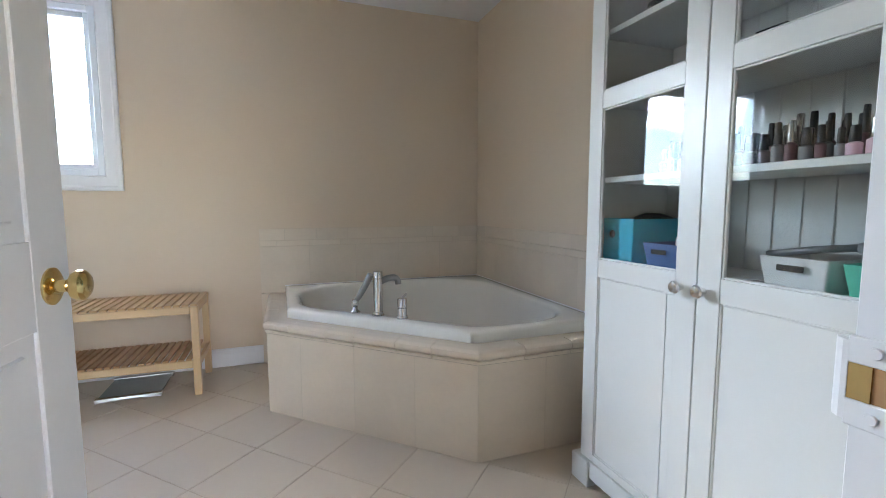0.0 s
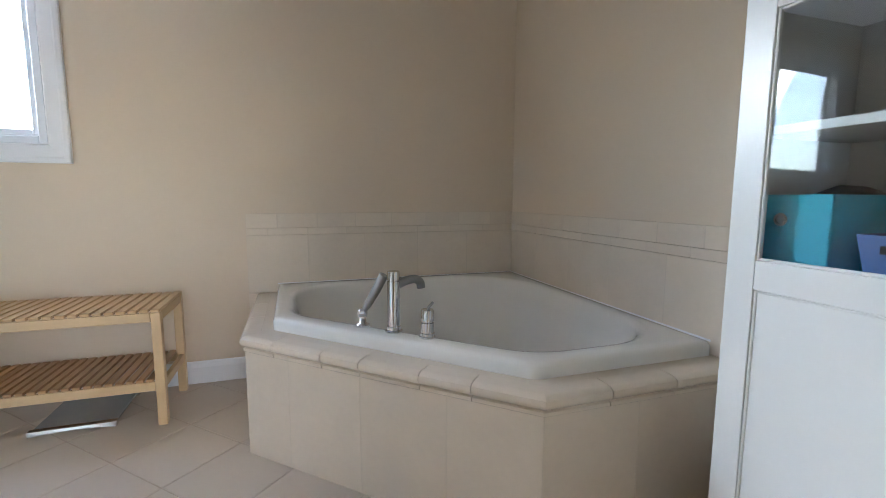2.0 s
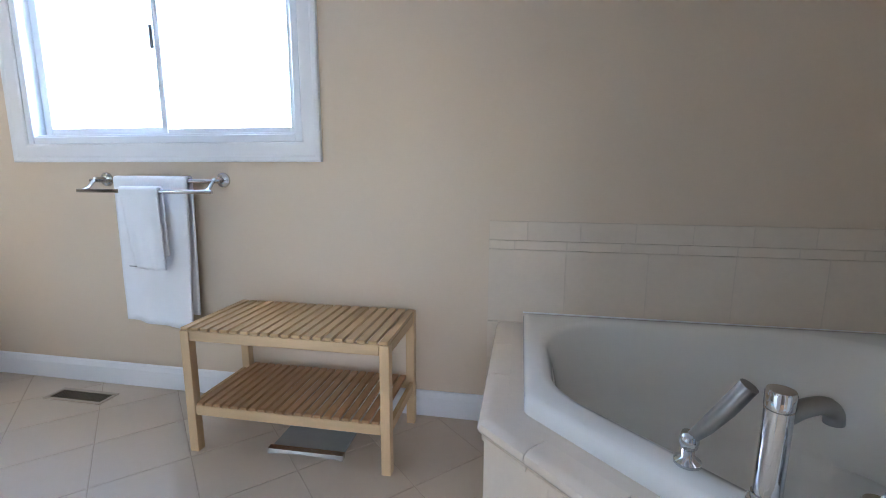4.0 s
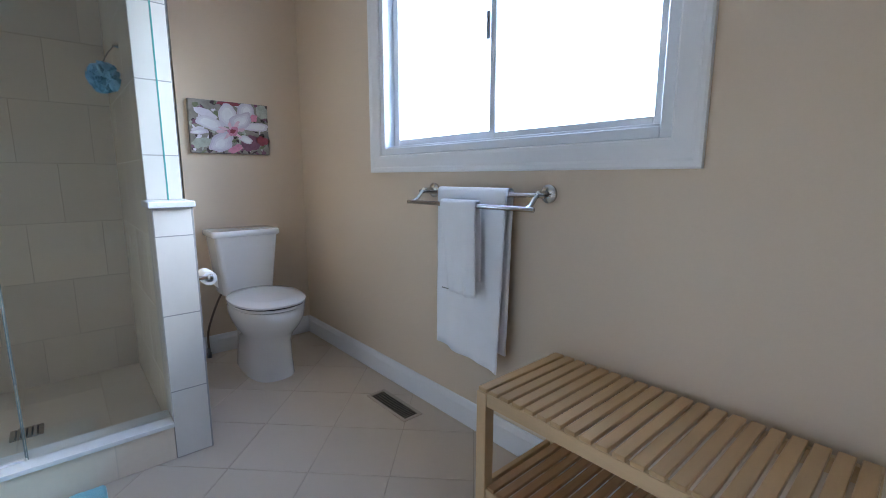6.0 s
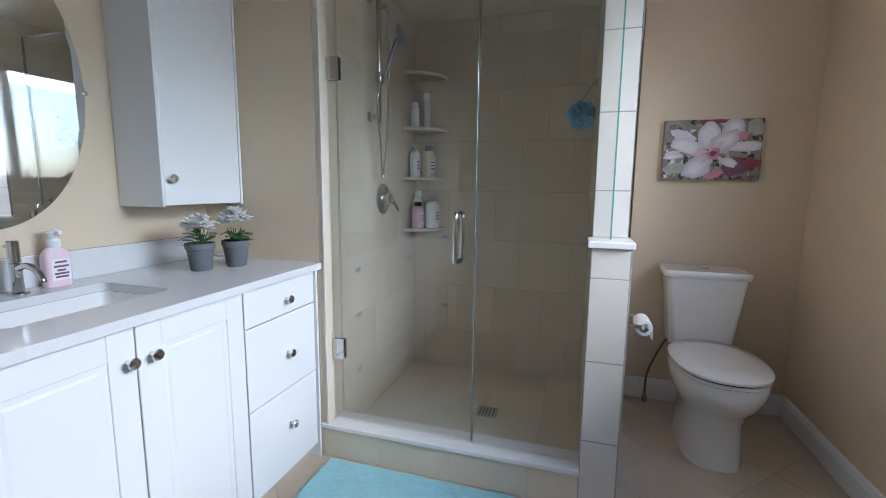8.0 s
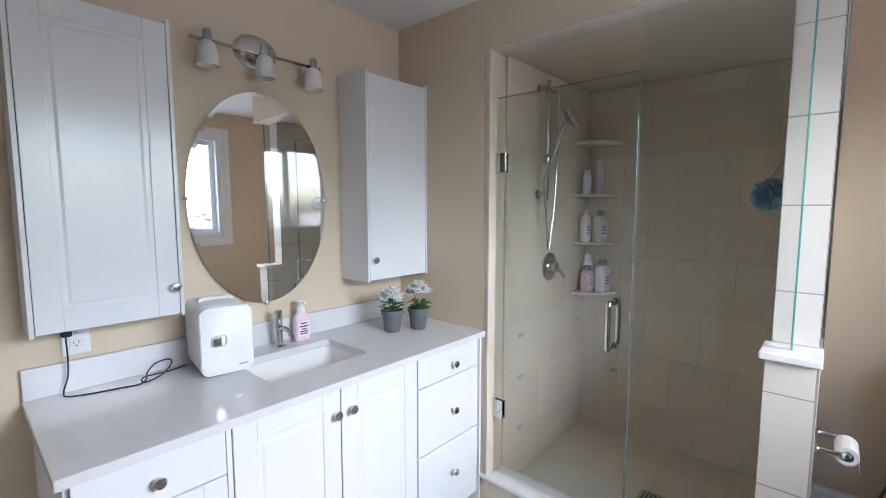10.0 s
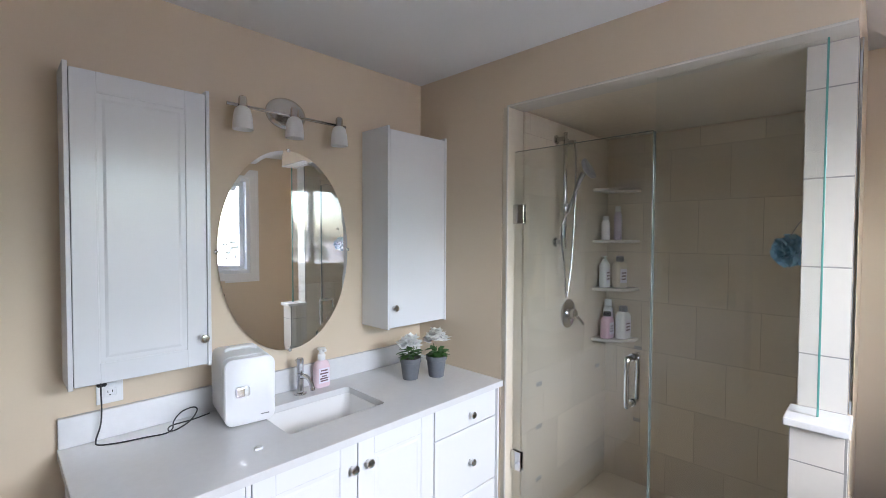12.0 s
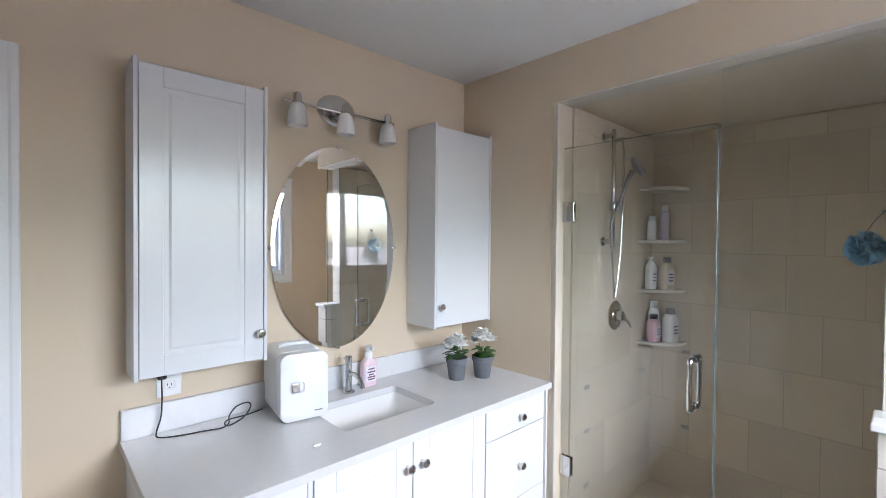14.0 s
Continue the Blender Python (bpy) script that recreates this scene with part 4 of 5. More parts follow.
def carcass(name, x0, x1, label):
    th = thing(name, (0, 0, 0), 0, label, "cabinet", "vanity units")
    bm = box(x0, x0 + 0.016, 0.002, FY - 0.019, 0.075, 0.833, 0.001)
    box(x1 - 0.016, x1, 0.002, FY - 0.019, 0.075, 0.833, 0.001, bm)
    box(x0 + 0.0162, x1 - 0.0162, 0.002, 0.014, 0.075, 0.833, 0, bm)
    box(x0 + 0.0162, x1 - 0.0162, 0.0142, FY - 0.019, 0.075, 0.091, 0, bm)
    box(x0 + 0.0162, x1 - 0.0162, FY - 0.1, FY - 0.019, 0.815, 0.833, 0, bm)
    box(x0 + 0.001, x1 - 0.001, 0.002, FY - 0.075, 0.0, 0.0748, 0, bm)
    part("body", bm, M_lacq, th)
    return th


dr = carcass("drawer_unit", 0.016, 0.428, "white vanity drawer unit with three knobs")
part("side_panel", box(0.004, 0.0155, 0.002, FY, 0.0, 0.833, 0.001), M_lacq, dr)
for z0, z1, kz in ((0.703, 0.829, 0.757), (0.412, 0.698, 0.55), (0.08, 0.407, 0.266)):
    f = slab_front("drawer_front", dr, 0.034, 0.425, FY, z0, z1)
    knob(f, 0.212, FY, kz)
sk = carcass("sink_unit", 0.4285, 1.151, "white vanity sink unit with two panelled doors")
for x0, x1, kx in ((0.431, 0.791, 0.754), (0.795, 1.149, 0.817)):
    f = slab_front("door", sk, x0, x1, FY, 0.08, 0.829, True, 0.068)
    knob(f, kx, FY, 0.745)
lf = carcass("side_unit", 1.166, 1.508, "white vanity side unit with a drawer above a door")
part("filler", box(1.1515, 1.1655, 0.3, FY - 0.004, 0.075, 0.833, 0.001), M_lacq, lf)
f = slab_front("drawer_front", lf, 1.169, 1.497, FY, 0.703, 0.829)
knob(f, 1.333, FY, 0.763)
f = slab_front("door", lf, 1.169, 1.497, FY, 0.08, 0.698, True, 0.062)

# countertop with the sink cut-out
SX0, SX1, SYB, SYF = 0.562, 0.968, 0.142, 0.415
top = thing("countertop", (0.76, 0.29, 0.835), 0, "pale grey quartz countertop with a backsplash", "countertop")
ox, oy = 0.76, 0.29
outer = [(p[0] - ox, p[1] - oy) for p in rounded([(0.002, 0.002), (1.525, 0.002), (1.525, 0.578), (0.002, 0.578)], 0.004, 9)]
inner = [(p[0] - ox, p[1] - oy) for p in rounded([(SX0, SYB), (SX1, SYB), (SX1, SYF), (SX0, SYF)], 0.02, 9)]
loops = [[(*p, 0.0) for p in inner], [(*p, 0.0) for p in outer], [(*p, 0.024) for p in outer], [(p[0] * 0.998, p[1] * 0.995, 0.026) for p in outer], [(*p, 0.026) for p in inner], [(*p, 0.0) for p in inner]]
bm = loft(loops, False, False)
bmesh.ops.remove_doubles(bm, verts=bm.verts[:], dist=1e-5)
part("slab", bm, M_quartz, top)
part("backsplash", box(0.012 - ox, 1.523 - ox, 0.001 - oy, 0.021 - oy, 0.0263, 0.122, 0.002), M_quartz, top)
part("side_splash", box(0.001 - ox, 0.0118 - ox, 0.001 - oy, 0.12 - oy, 0.0263, 0.04, 0.002), M_quartz, top)

sink = thing("sink", (0.765, 0.2785, 0.70), 0, "white undermount rectangular porcelain sink", "sink")


def srect(dx, dy, r, z):
    return [(*p, z) for p in rounded([(-dx, -dy), (dx, -dy), (dx, dy), (-dx, dy)], r, 6)]


loops = [srect(0.213, 0.146, 0.03, 0.134), srect(0.213, 0.146, 0.03, 0.0), srect(0.13, 0.075, 0.04, -0.034), srect(0.12, 0.065, 0.04, -0.024), srect(0.165, 0.105, 0.05, -0.008), srect(0.187, 0.124, 0.04, 0.04), srect(0.199, 0.133, 0.03, 0.1), srect(0.2025, 0.1355, 0.022, 0.134)]
soft_edges(part("basin", loft(loops + [loops[0]], False, False), M_porc, sink, "", True), 50)
part("basin_floor", loft([srect(0.121, 0.066, 0.04, -0.03), srect(0.121, 0.066, 0.04, -0.0238)]), M_porc, sink)
part("drain", lathe([(0.022, -0.0238), (0.022, -0.022), (0.017, -0.02)], 18), M_chrome, sink, "chrome drain", True)

fa = thing("basin_faucet", (0.757, 0.083, 0.861), 0, "chrome single-lever basin faucet", "faucet")
part("base_ring", lathe([(0.026, 0), (0.026, 0.005), (0.021, 0.008)], 20), M_chrome, fa, "", True)
soft_edges(part("body", lathe([(0.0145, 0.006), (0.0145, 0.088), (0.013, 0.09), (0.0145, 0.092), (0.0145, 0.15), (0.012, 0.153)], 20), M_chrome, fa, "", True))
soft_edges(part("spout", tube([(0, 0.01, 0.075), (0, 0.045, 0.085), (0, 0.08, 0.078), (0, 0.102, 0.055), (0, 0.106, 0.042)], 0.0095, 12, None, 5), M_chrome, fa, "", True))
part("lever", tube([(0, -0.012, 0.128), (0.0, -0.036, 0.136)], 0.0045, 8), M_chrome, fa, "", True)

soap = thing("soap_bottle", (0.642, 0.058, 0.861), 0, "clear pink foaming soap bottle with a pump", "soap bottle")
soft_edges(part("bottle", loft([srect(0.034, 0.02, 0.015, 0.0), srect(0.036, 0.022, 0.015, 0.006), srect(0.036, 0.022, 0.015, 0.09), srect(0.03, 0.018, 0.015, 0.108), srect(0.016, 0.014, 0.012, 0.118)]), M_soap, soap, "", True), 50)
soft_edges(part("pump", lathe([(0.016, 0.118), (0.017, 0.12), (0.017, 0.14), (0.012, 0.146), (0.012, 0.16), (0.018, 0.163), (0.018, 0.17)], 16), M_wplast, soap, "white pump", True))
part("nozzle", box(-0.006, 0.006, 0.0, 0.035, 0.158, 0.169, 0.002), M_wplast, soap)
part("paper_label", box(-0.026, 0.026, 0.0222, 0.0232, 0.02, 0.085), M_blossom, soap, "pale printed label")
for z, w in ((0.075, 0.016), (0.062, 0.02), (0.05, 0.012), (0.04, 0.02), (0.03, 0.018)):
    part("print_bar", box(-w, w, 0.0233, 0.0236, z - 0.003, z + 0.003), M_ink, soap)


# potted white flowers
def potted(x, y, seed, tall):
    rg = random.Random(seed)
    th = thing("potted_flower", (x, y, 0.861), 0, "white artificial flower in a grey clay pot", "plant", "flower pots on the counter")
    soft_edges(part("pot", lathe([(0.034, 0), (0.036, 0.002), (0.046, 0.078), (0.05, 0.08), (0.051, 0.1), (0.047, 0.101), (0.045, 0.085)], 26), M_pot, th, "", True), 40)
    part("soil", lathe([(0.041, 0.084), (0.02, 0.087)], 16), M_soil, th)
    for k in range(6):
        a = rg.uniform(0, 6.28)
        part("stem", tube([(0.01 * math.cos(a), 0.01 * math.sin(a), 0.08), (0.02 * math.cos(a), 0.02 * math.sin(a), 0.12), (0.03 * math.cos(a), 0.03 * math.sin(a), 0.15)], 0.0015, 5), M_leaf, th)
    for k in range(24):
        a, ln, el = rg.uniform(0, 6.28), rg.uniform(0.034, 0.055), rg.uniform(-0.15, 0.7)
        base = Vector((0.014 * math.cos(a), 0.014 * math.sin(a), rg.uniform(0.098, 0.135)))
        d = Vector((math.cos(a) * math.cos(el), math.sin(a) * math.cos(el), math.sin(el)))
        sd = Vector((-math.sin(a), math.cos(a), 0))
        bm = bmesh.new()
        prev = None
        for i in range(6):
            u = i / 5
            c = base + d * ln * u + Vector((0, 0, -0.012 * u * u))
            w = 0.014 * math.sin(math.pi * (0.08 + 0.9 * u)) + 0.0008
            row = [bm.verts.new(c - sd * w), bm.verts.new(c + Vector((0, 0, -0.003))), bm.verts.new(c + sd * w)]
            if prev:
                for q in range(2):
                    bm.faces.new((prev[q], prev[q + 1], row[q + 1], row[q]))
            prev = row
        part("leaf", bm, M_leaf, th, "", True)
    for k in range(34):
        a, rr = rg.uniform(0, 6.28), rg.uniform(0.0, 0.042)
        c = Vector((rr * math.cos(a), rr * math.sin(a), tall - rr * 0.75 + rg.uniform(-0.018, 0.012)))
        bm = bmesh.new()
        for j in range(6):
            b, tl_ = 1.047 * j + rg.uniform(-0.2, 0.2), rg.uniform(0.2, 0.9)
            d = Vector((math.cos(b) * math.cos(tl_), math.sin(b) * math.cos(tl_), math.sin(tl_)))
            sd = Vector((-math.sin(b), math.cos(b), 0))
            ln = rg.uniform(0.028, 0.042)
            pts = [c, c + d * ln * 0.5 - sd * 0.015, c + d * ln + Vector((0, 0, -0.003)), c + d * ln * 0.5 + sd * 0.015]
            mid = bm.verts.new(c + d * ln * 0.55 + Vector((0, 0, 0.004)))
            vs = [bm.verts.new(p) for p in pts]
            for q in range(4):
                bm.faces.new((vs[q], vs[(q + 1) % 4], mid))
        part("blossom", bm, M_petal, th, "", True)
    return th


potted(0.292, 0.255, 3, 0.185)
potted(0.178, 0.312, 8, 0.205)

# mini fridge
fg = thing("mini_fridge", (1.011, 0.129, 0.861), -8, "small white countertop mini fridge with a chrome latch", "mini fridge")


def rounded_block(x0, x1, y0, y1, z0, z1, r):
    """A block whose edges along y are rounded."""
    sec = rounded([(x0, z0), (x1, z0), (x1, z1), (x0, z1)], r, 6)
    e = 0.004
    mid = ((x0 + x1) / 2, (z0 + z1) / 2)
    sm = [(p[0] + (mid[0] - p[0]) * 0.04, p[1] + (mid[1] - p[1]) * 0.04) for p in sec]
    return loft([[(p[0], y0, p[1]) for p in sm], [(p[0], y0 + e, p[1]) for p in sec], [(p[0], y1 - e, p[1]) for p in sec], [(p[0], y1, p[1]) for p in sm]])


soft_edges(part("body", rounded_block(-0.084, 0.084, -0.115, 0.07, 0.006, 0.238, 0.03), M_wplast, fg, "", True), 40)
fdoor = soft_edges(part("door", rounded_block(-0.084, 0.084, 0.073, 0.118, 0.006, 0.238, 0.03), M_wplast, fg, "", True), 40)
part("latch_plate", box(0.004, 0.05, 0.117, 0.1215, 0.106, 0.144, 0.01, None, 3), M_wplast, fdoor)
part("latch", box(0.02, 0.05, 0.1217, 0.131, 0.108, 0.141, 0.004, None, 2), M_knob, fdoor, "chrome latch")
part("brand_bar", box(-0.062, -0.034, 0.1181, 0.1188, 0.03, 0.034), M_grey, fdoor, "small grey mark")
part("top_handle", tube([(-0.05, -0.02, 0.236), (-0.045, -0.02, 0.246), (0.045, -0.02, 0.246), (0.05, -0.02, 0.236)], 0.007, 8, None, 3), M_wplast, fg, "", True)
for sx in (-0.055, 0.055):
    for sy in (-0.09, 0.09):
        part("foot", lathe([(0.009, 0), (0.009, 0.008)], 10, (sx, sy, 0)), M_grey, fg)

# outlet, plug and cable
ol = thing("wall_outlet", (1.39, 0.0, 1.03), 0, "white double wall outlet", "outlet")
part("cover_plate", box(-0.036, 0.036, 0.0003, 0.006, -0.058, 0.058, 0.002), M_wplast, ol)
for z in (-0.022, 0.022):
    s = part("socket", box(-0.017, 0.017, 0.006, 0.008, z - 0.014, z + 0.014, 0.003), M_wplast, ol)
    for dx in (-0.006, 0.006):
        part("slot", box(dx - 0.001, dx + 0.001, 0.0081, 0.0084, z - 0.002, z + 0.007), M_black, s)
    part("slot", lathe([(0.0024, 0.0081), (0.0024, 0.0084)], 8, (0, 0, z - 0.008), "y"), M_black, s)
cable = thing("power_cable", (1.2, 0.1, 0.861), 0, "thin black power cable lying on the counter", "cable")
pts = [(1.415, 0.03, 1.048), (1.42, 0.05, 1.035), (1.418, 0.045, 0.98), (1.42, 0.04, 0.92), (1.434, 0.045, 0.872), (1.428, 0.065, 0.8635), (1.38, 0.09, 0.8635), (1.31, 0.105, 0.8635), (1.262, 0.118, 0.8635), (1.235, 0.105, 0.868), (1.222, 0.07, 0.88), (1.19, 0.04, 0.895), (1.15, 0.034, 0.9), (1.142, 0.05, 0.89), (1.175, 0.085, 0.872), (1.225, 0.115, 0.866), (1.248, 0.115, 0.868), (1.235, 0.09, 0.874), (1.165, 0.06, 0.8645), (1.125, 0.048, 0.8635), (1.098, 0.045, 0.866)]
soft_edges(part("cord", tube([(p[0] - 1.2, p[1] - 0.1, p[2] - 0.861) for p in pts], 0.0024, 7, None, 5), M_black, cable, "", True), 80)
part("plug", box(0.202, 0.228, -0.092, -0.062, 0.176, 0.2, 0.004), M_black, cable)
tagged(part("tissue_scrap", loft([[(1.083 + 0.012 * math.cos(a) * (1 + 0.3 * math.sin(3 * a)), 0.44 + 0.008 * math.sin(a), z) for a in [k * 0.628 for k in range(10)]] for z in (0.8612, 0.8675)]), M_paper), "tiny scrap of white tissue on the counter", "scrap")


# ---- wall cabinets ----
def wall_cabinet(x0, x1, y1, z0, z1, shaker, kx, label):
    th = thing("wall_cabinet", (0, 0, 0), 0, label, "cabinet", "wall cabinets by the mirror")
    part("body", box(x0 + 0.012, x1 - 0.012, 0.002, y1 - 0.024, z0 + 0.004, z1 - 0.012, 0.001), M_lacq, th)
    for a, b in ((x0, x0 + 0.0115), (x1 - 0.0115, x1)):
        part("side_panel", box(a, b, 0.002, y1, z0, z1, 0.0015), M_lacq, th)
    d = slab_front("door", th, x0 + 0.0135, x1 - 0.0135, y1 - 0.002, z0 + 0.006, z1 - 0.014, shaker, 0.062, 0.02)
    knob(d, kx, y1 - 0.002, z0 + 0.1)
    return th


wall_cabinet(1.122, 1.508, 0.15, 1.073, 2.022, True, 1.15, "tall white wall cabinet with a panelled door")
wall_cabinet(0.002, 0.386, 0.204, 1.093, 2.032, False, 0.352, "tall white wall cabinet with a plain door")

# ---- oval mirror ----
mir = thing("oval_mirror", (0.768, 0.0, 1.463), 0, "oval frameless wall mirror hanging above the sink", "mirror")
mir.matrix_basis = pose(0.768, 0.004, 1.463, 0.4, 0, -0.48)


def ell(a, b, y, n=72):
    return [(a * math.cos(2 * math.pi * k / n), y, b * math.sin(2 * math.pi * k / n)) for k in range(n)]


part("glass", loft([ell(0.288, 0.423, 0.004), ell(0.288, 0.423, 0.0098), ell(0.273, 0.408, 0.0101)]), M_mirror, mir, "bevelled silvered glass")
part("backing", loft([ell(0.284, 0.419, 0.0005), ell(0.284, 0.419, 0.0038)]), M_grey, mir)
for a in (90, 270, 0, 180):
    x, z = 0.29 * math.cos(radians(a)), 0.425 * math.sin(radians(a))
    part("clip", lathe([(0.008, 0.0), (0.008, 0.012), (0.005, 0.014)], 12, (x, 0, z), "y"), M_chrome, mir, "small chrome clip", True)

# ---- vanity light ----
lamp = thing("vanity_light", (0.775, 0.0, 2.04), 0, "brushed nickel bar light with three frosted shades, unlit", "wall lamp")
soft_edges(part("back_plate", loft([ell(0.088, 0.066, 0.0, 36), ell(0.088, 0.066, 0.008, 36), ell(0.083, 0.061, 0.014, 36), ell(0.074, 0.052, 0.02, 36)]), M_nickel, lamp, "", True), 30)
part("stem", tube([(0, 0.01, -0.012), (0, 0.075, -0.024)], 0.009, 10), M_nickel, lamp, "", True)
part("bar", tube([(-0.245, 0.078, -0.024), (0.265, 0.078, -0.024)], 0.0062, 10), M_nickel, lamp, "", True)
for x in (-0.205, 0.005, 0.212):
    soft_edges(part("holder", lathe([(0.014, -0.018), (0.016, -0.016), (0.016, 0.014), (0.0135, 0.024), (0.006, 0.028)], 18, (x, 0.09, -0.017)), M_nickel, lamp, "", True))
    prof = [(0.015, -0.012), (0.027, -0.022), (0.033, -0.045), (0.036, -0.072), (0.037, -0.098), (0.034, -0.098), (0.033, -0.072), (0.03, -0.045), (0.024, -0.025), (0.013, -0.014)]
    soft_edges(part("shade", lathe(prof, 22, (x, 0.09, -0.017), "z", None, False), M_frost, lamp, "frosted glass bell shade", True), 60)

# ---- shower enclosure ----
GX = -0.05
sd = thing("shower_door", (GX, 0.6, 0.16), 0, "clear frameless hinged glass shower door", "shower door")
gm = part("glass_panel", box(-0.005, 0.005, -0.003, 0.607, 0.004, 1.757), M_showerglass, sd)
part("glass_edge", box(-0.005, 0.005, 0.6074, 0.611, 0.004, 1.757, 0.001), M_seam, sd, "dim green glass edge")
part("top_edge", box(-0.005, 0.005, -0.003, 0.607, 1.7572, 1.759), M_seam, sd)
part("sweep", box(-0.006, 0.006, 0.0, 0.605, -0.004, 0.0035), M_wplast, sd, "clear bottom seal")
for z in (0.322, 1.471):
    h = part("hinge", box(-0.013, -0.0055, -0.006, 0.05, z - 0.045, z + 0.045, 0.003, None, 2), M_chrome, sd, "chrome glass hinge")
    part("hinge_plate", box(0.0055, 0.013, -0.006, 0.05, z - 0.045, z + 0.045, 0.003, None, 2), M_chrome, h)
    part("hinge_pin", lathe([(0.008, -0.04), (0.008, 0.04)], 12, (0, -0.005, z)), M_chrome, h, "", True)
for sgn in (-1, 1):
    z0, z1 = 0.735, 0.91
    pull = part("handle", tube([(sgn * 0.0055, 0.545, z0), (sgn * 0.04, 0.545, z0), (sgn * 0.052, 0.545, z0 + 0.012), (sgn * 0.052, 0.545, z1 - 0.012), (sgn * 0.04, 0.545, z1), (sgn * 0.0055, 0.545, z1)], 0.0095, 12, None, 4), M_chrome, sd, "chrome D-shaped pull handle", True)
    for z in (z0, z1):
        part("washer", lathe([(0.014, sgn * 0.0055), (0.014, sgn * 0.009)], 16, (0, 0.545, z), "x"), M_chrome, pull)
fp = thing("glass_screen", (GX, 1.21, 0.157), 0, "clear fixed glass shower screen notched over the post", "shower screen")
prof = [(0.006, 0.0), (0.412, 0.0), (0.412, 0.843), (0.474, 0.843), (0.474, 1.95), (0.006, 1.95)]
part("glass_panel", loft([[(x, y, z) for y, z in prof] for x in (-0.005, 0.005)]), M_showerglass, fp)
part("glass_edge", box(-0.0055, 0.0055, 0.4742, 0.4795, 0.843, 1.95, 0.001), M_edge, fp, "green polished glass edge")
part("seam_strip", box(-0.004, 0.004, 0.0022, 0.0052, 0.0, 1.757), M_seam, fp, "clear vertical seal")

# shower fittings
rb = thing("shower_rail", (-0.402, SY0, 1.5), 0, "chrome slide rail with hand shower and hose", "shower")
for z in (0.0, 0.53):
    soft_edges(part("bracket", lathe([(0.024, 0), (0.024, 0.006), (0.012, 0.012), (0.012, 0.055)], 16, (0, 0, z), "y"), M_chrome, rb, "", True))
part("bar", tube([(0, 0.055, -0.03), (0, 0.055, 0.56)], 0.0105, 12), M_chrome, rb, "", True)
soft_edges(part("elbow", lathe([(0.024, 0), (0.024, 0.006), (0.012, 0.012), (0.012, 0.05)], 16, (-0.11, 0, 0.53), "y"), M_chrome, rb, "", True))
part("riser", tube([(-0.11, 0.045, 0.53), (-0.108, 0.056, 0.45), (-0.1, 0.058, 0.2), (-0.075, 0.058, -0.08), (-0.036, 0.057, -0.26), (-0.026, 0.056, -0.285), (-0.018, 0.056, -0.265)], 0.0055, 10, None, 5), M_chrome, rb, "chrome hose", True)
soft_edges(part("slider", lathe([(0.019, -0.022), (0.021, -0.018), (0.021, 0.018), (0.019, 0.022)], 16, (0, 0.055, 0.175)), M_chrome, rb, "", True))
soft_edges(part("wand", tube([(0.012, 0.082, 0.15), (-0.008, 0.095, 0.22), (-0.035, 0.115, 0.31), (-0.05, 0.13, 0.35)], [0.008, 0.0095, 0.0115, 0.0145], 12), M_dkchrome, rb, "", True))
hd = lathe([(0.016, -0.022), (0.05, -0.01), (0.058, 0.004), (0.056, 0.012), (0.047, 0.014)], 24)
hd.transform(Matrix.Translation((-0.06, 0.15, 0.372)) @ Euler((radians(-60), radians(-20), 0)).to_matrix().to_4x4())
soft_edges(part("spray_head", hd, M_grey, rb, "round grey spray head", True))
part("hose", tube([(-0.018, 0.056, -0.265), (0.005, 0.06, -0.12), (0.052, 0.066, 0.03), (0.05, 0.078, 0.11), (0.012, 0.082, 0.155)], 0.0055, 8, None, 6), M_chrome, rb, "flexible chrome hose", True)
vl = thing("shower_valve", (-0.55, SY0, 1.11), 0, "round chrome shower valve with a lever", "shower valve")
soft_edges(part("plate", lathe([(0.078, 0), (0.078, 0.005), (0.07, 0.01), (0.028, 0.014), (0.026, 0.045), (0.02, 0.05)], 30, (0, 0, 0), "y"), M_chrome, vl, "", True))
part("lever", tube([(0, 0.04, 0), (-0.03, 0.055, -0.03), (-0.062, 0.06, -0.062)], [0.011, 0.009, 0.007], 10), M_chrome, vl, "", True)

SHELF = (0.93, 1.229, 1.511, 1.814)
for z in SHELF:
    sh = thing("corner_shelf", (XW + 0.008, SY0, z), 0, "cream ceramic quarter-round corner shelf", "shelf", "shower corner shelves")
    arc = [(0.0, 0.0)] + [(0.2 * math.cos(a), 0.2 * math.sin(a)) for a in [math.pi / 2 * k / 14 for k in range(15)]]
    sm = [(p[0] * 0.985, p[1] * 0.985) for p in arc]
    part("slab", loft([[(*p, -0.018) for p in sm], [(*p, -0.014) for p in arc], [(*p, -0.004) for p in arc], [(*p, 0.0) for p in sm]]), M_ptile, sh)


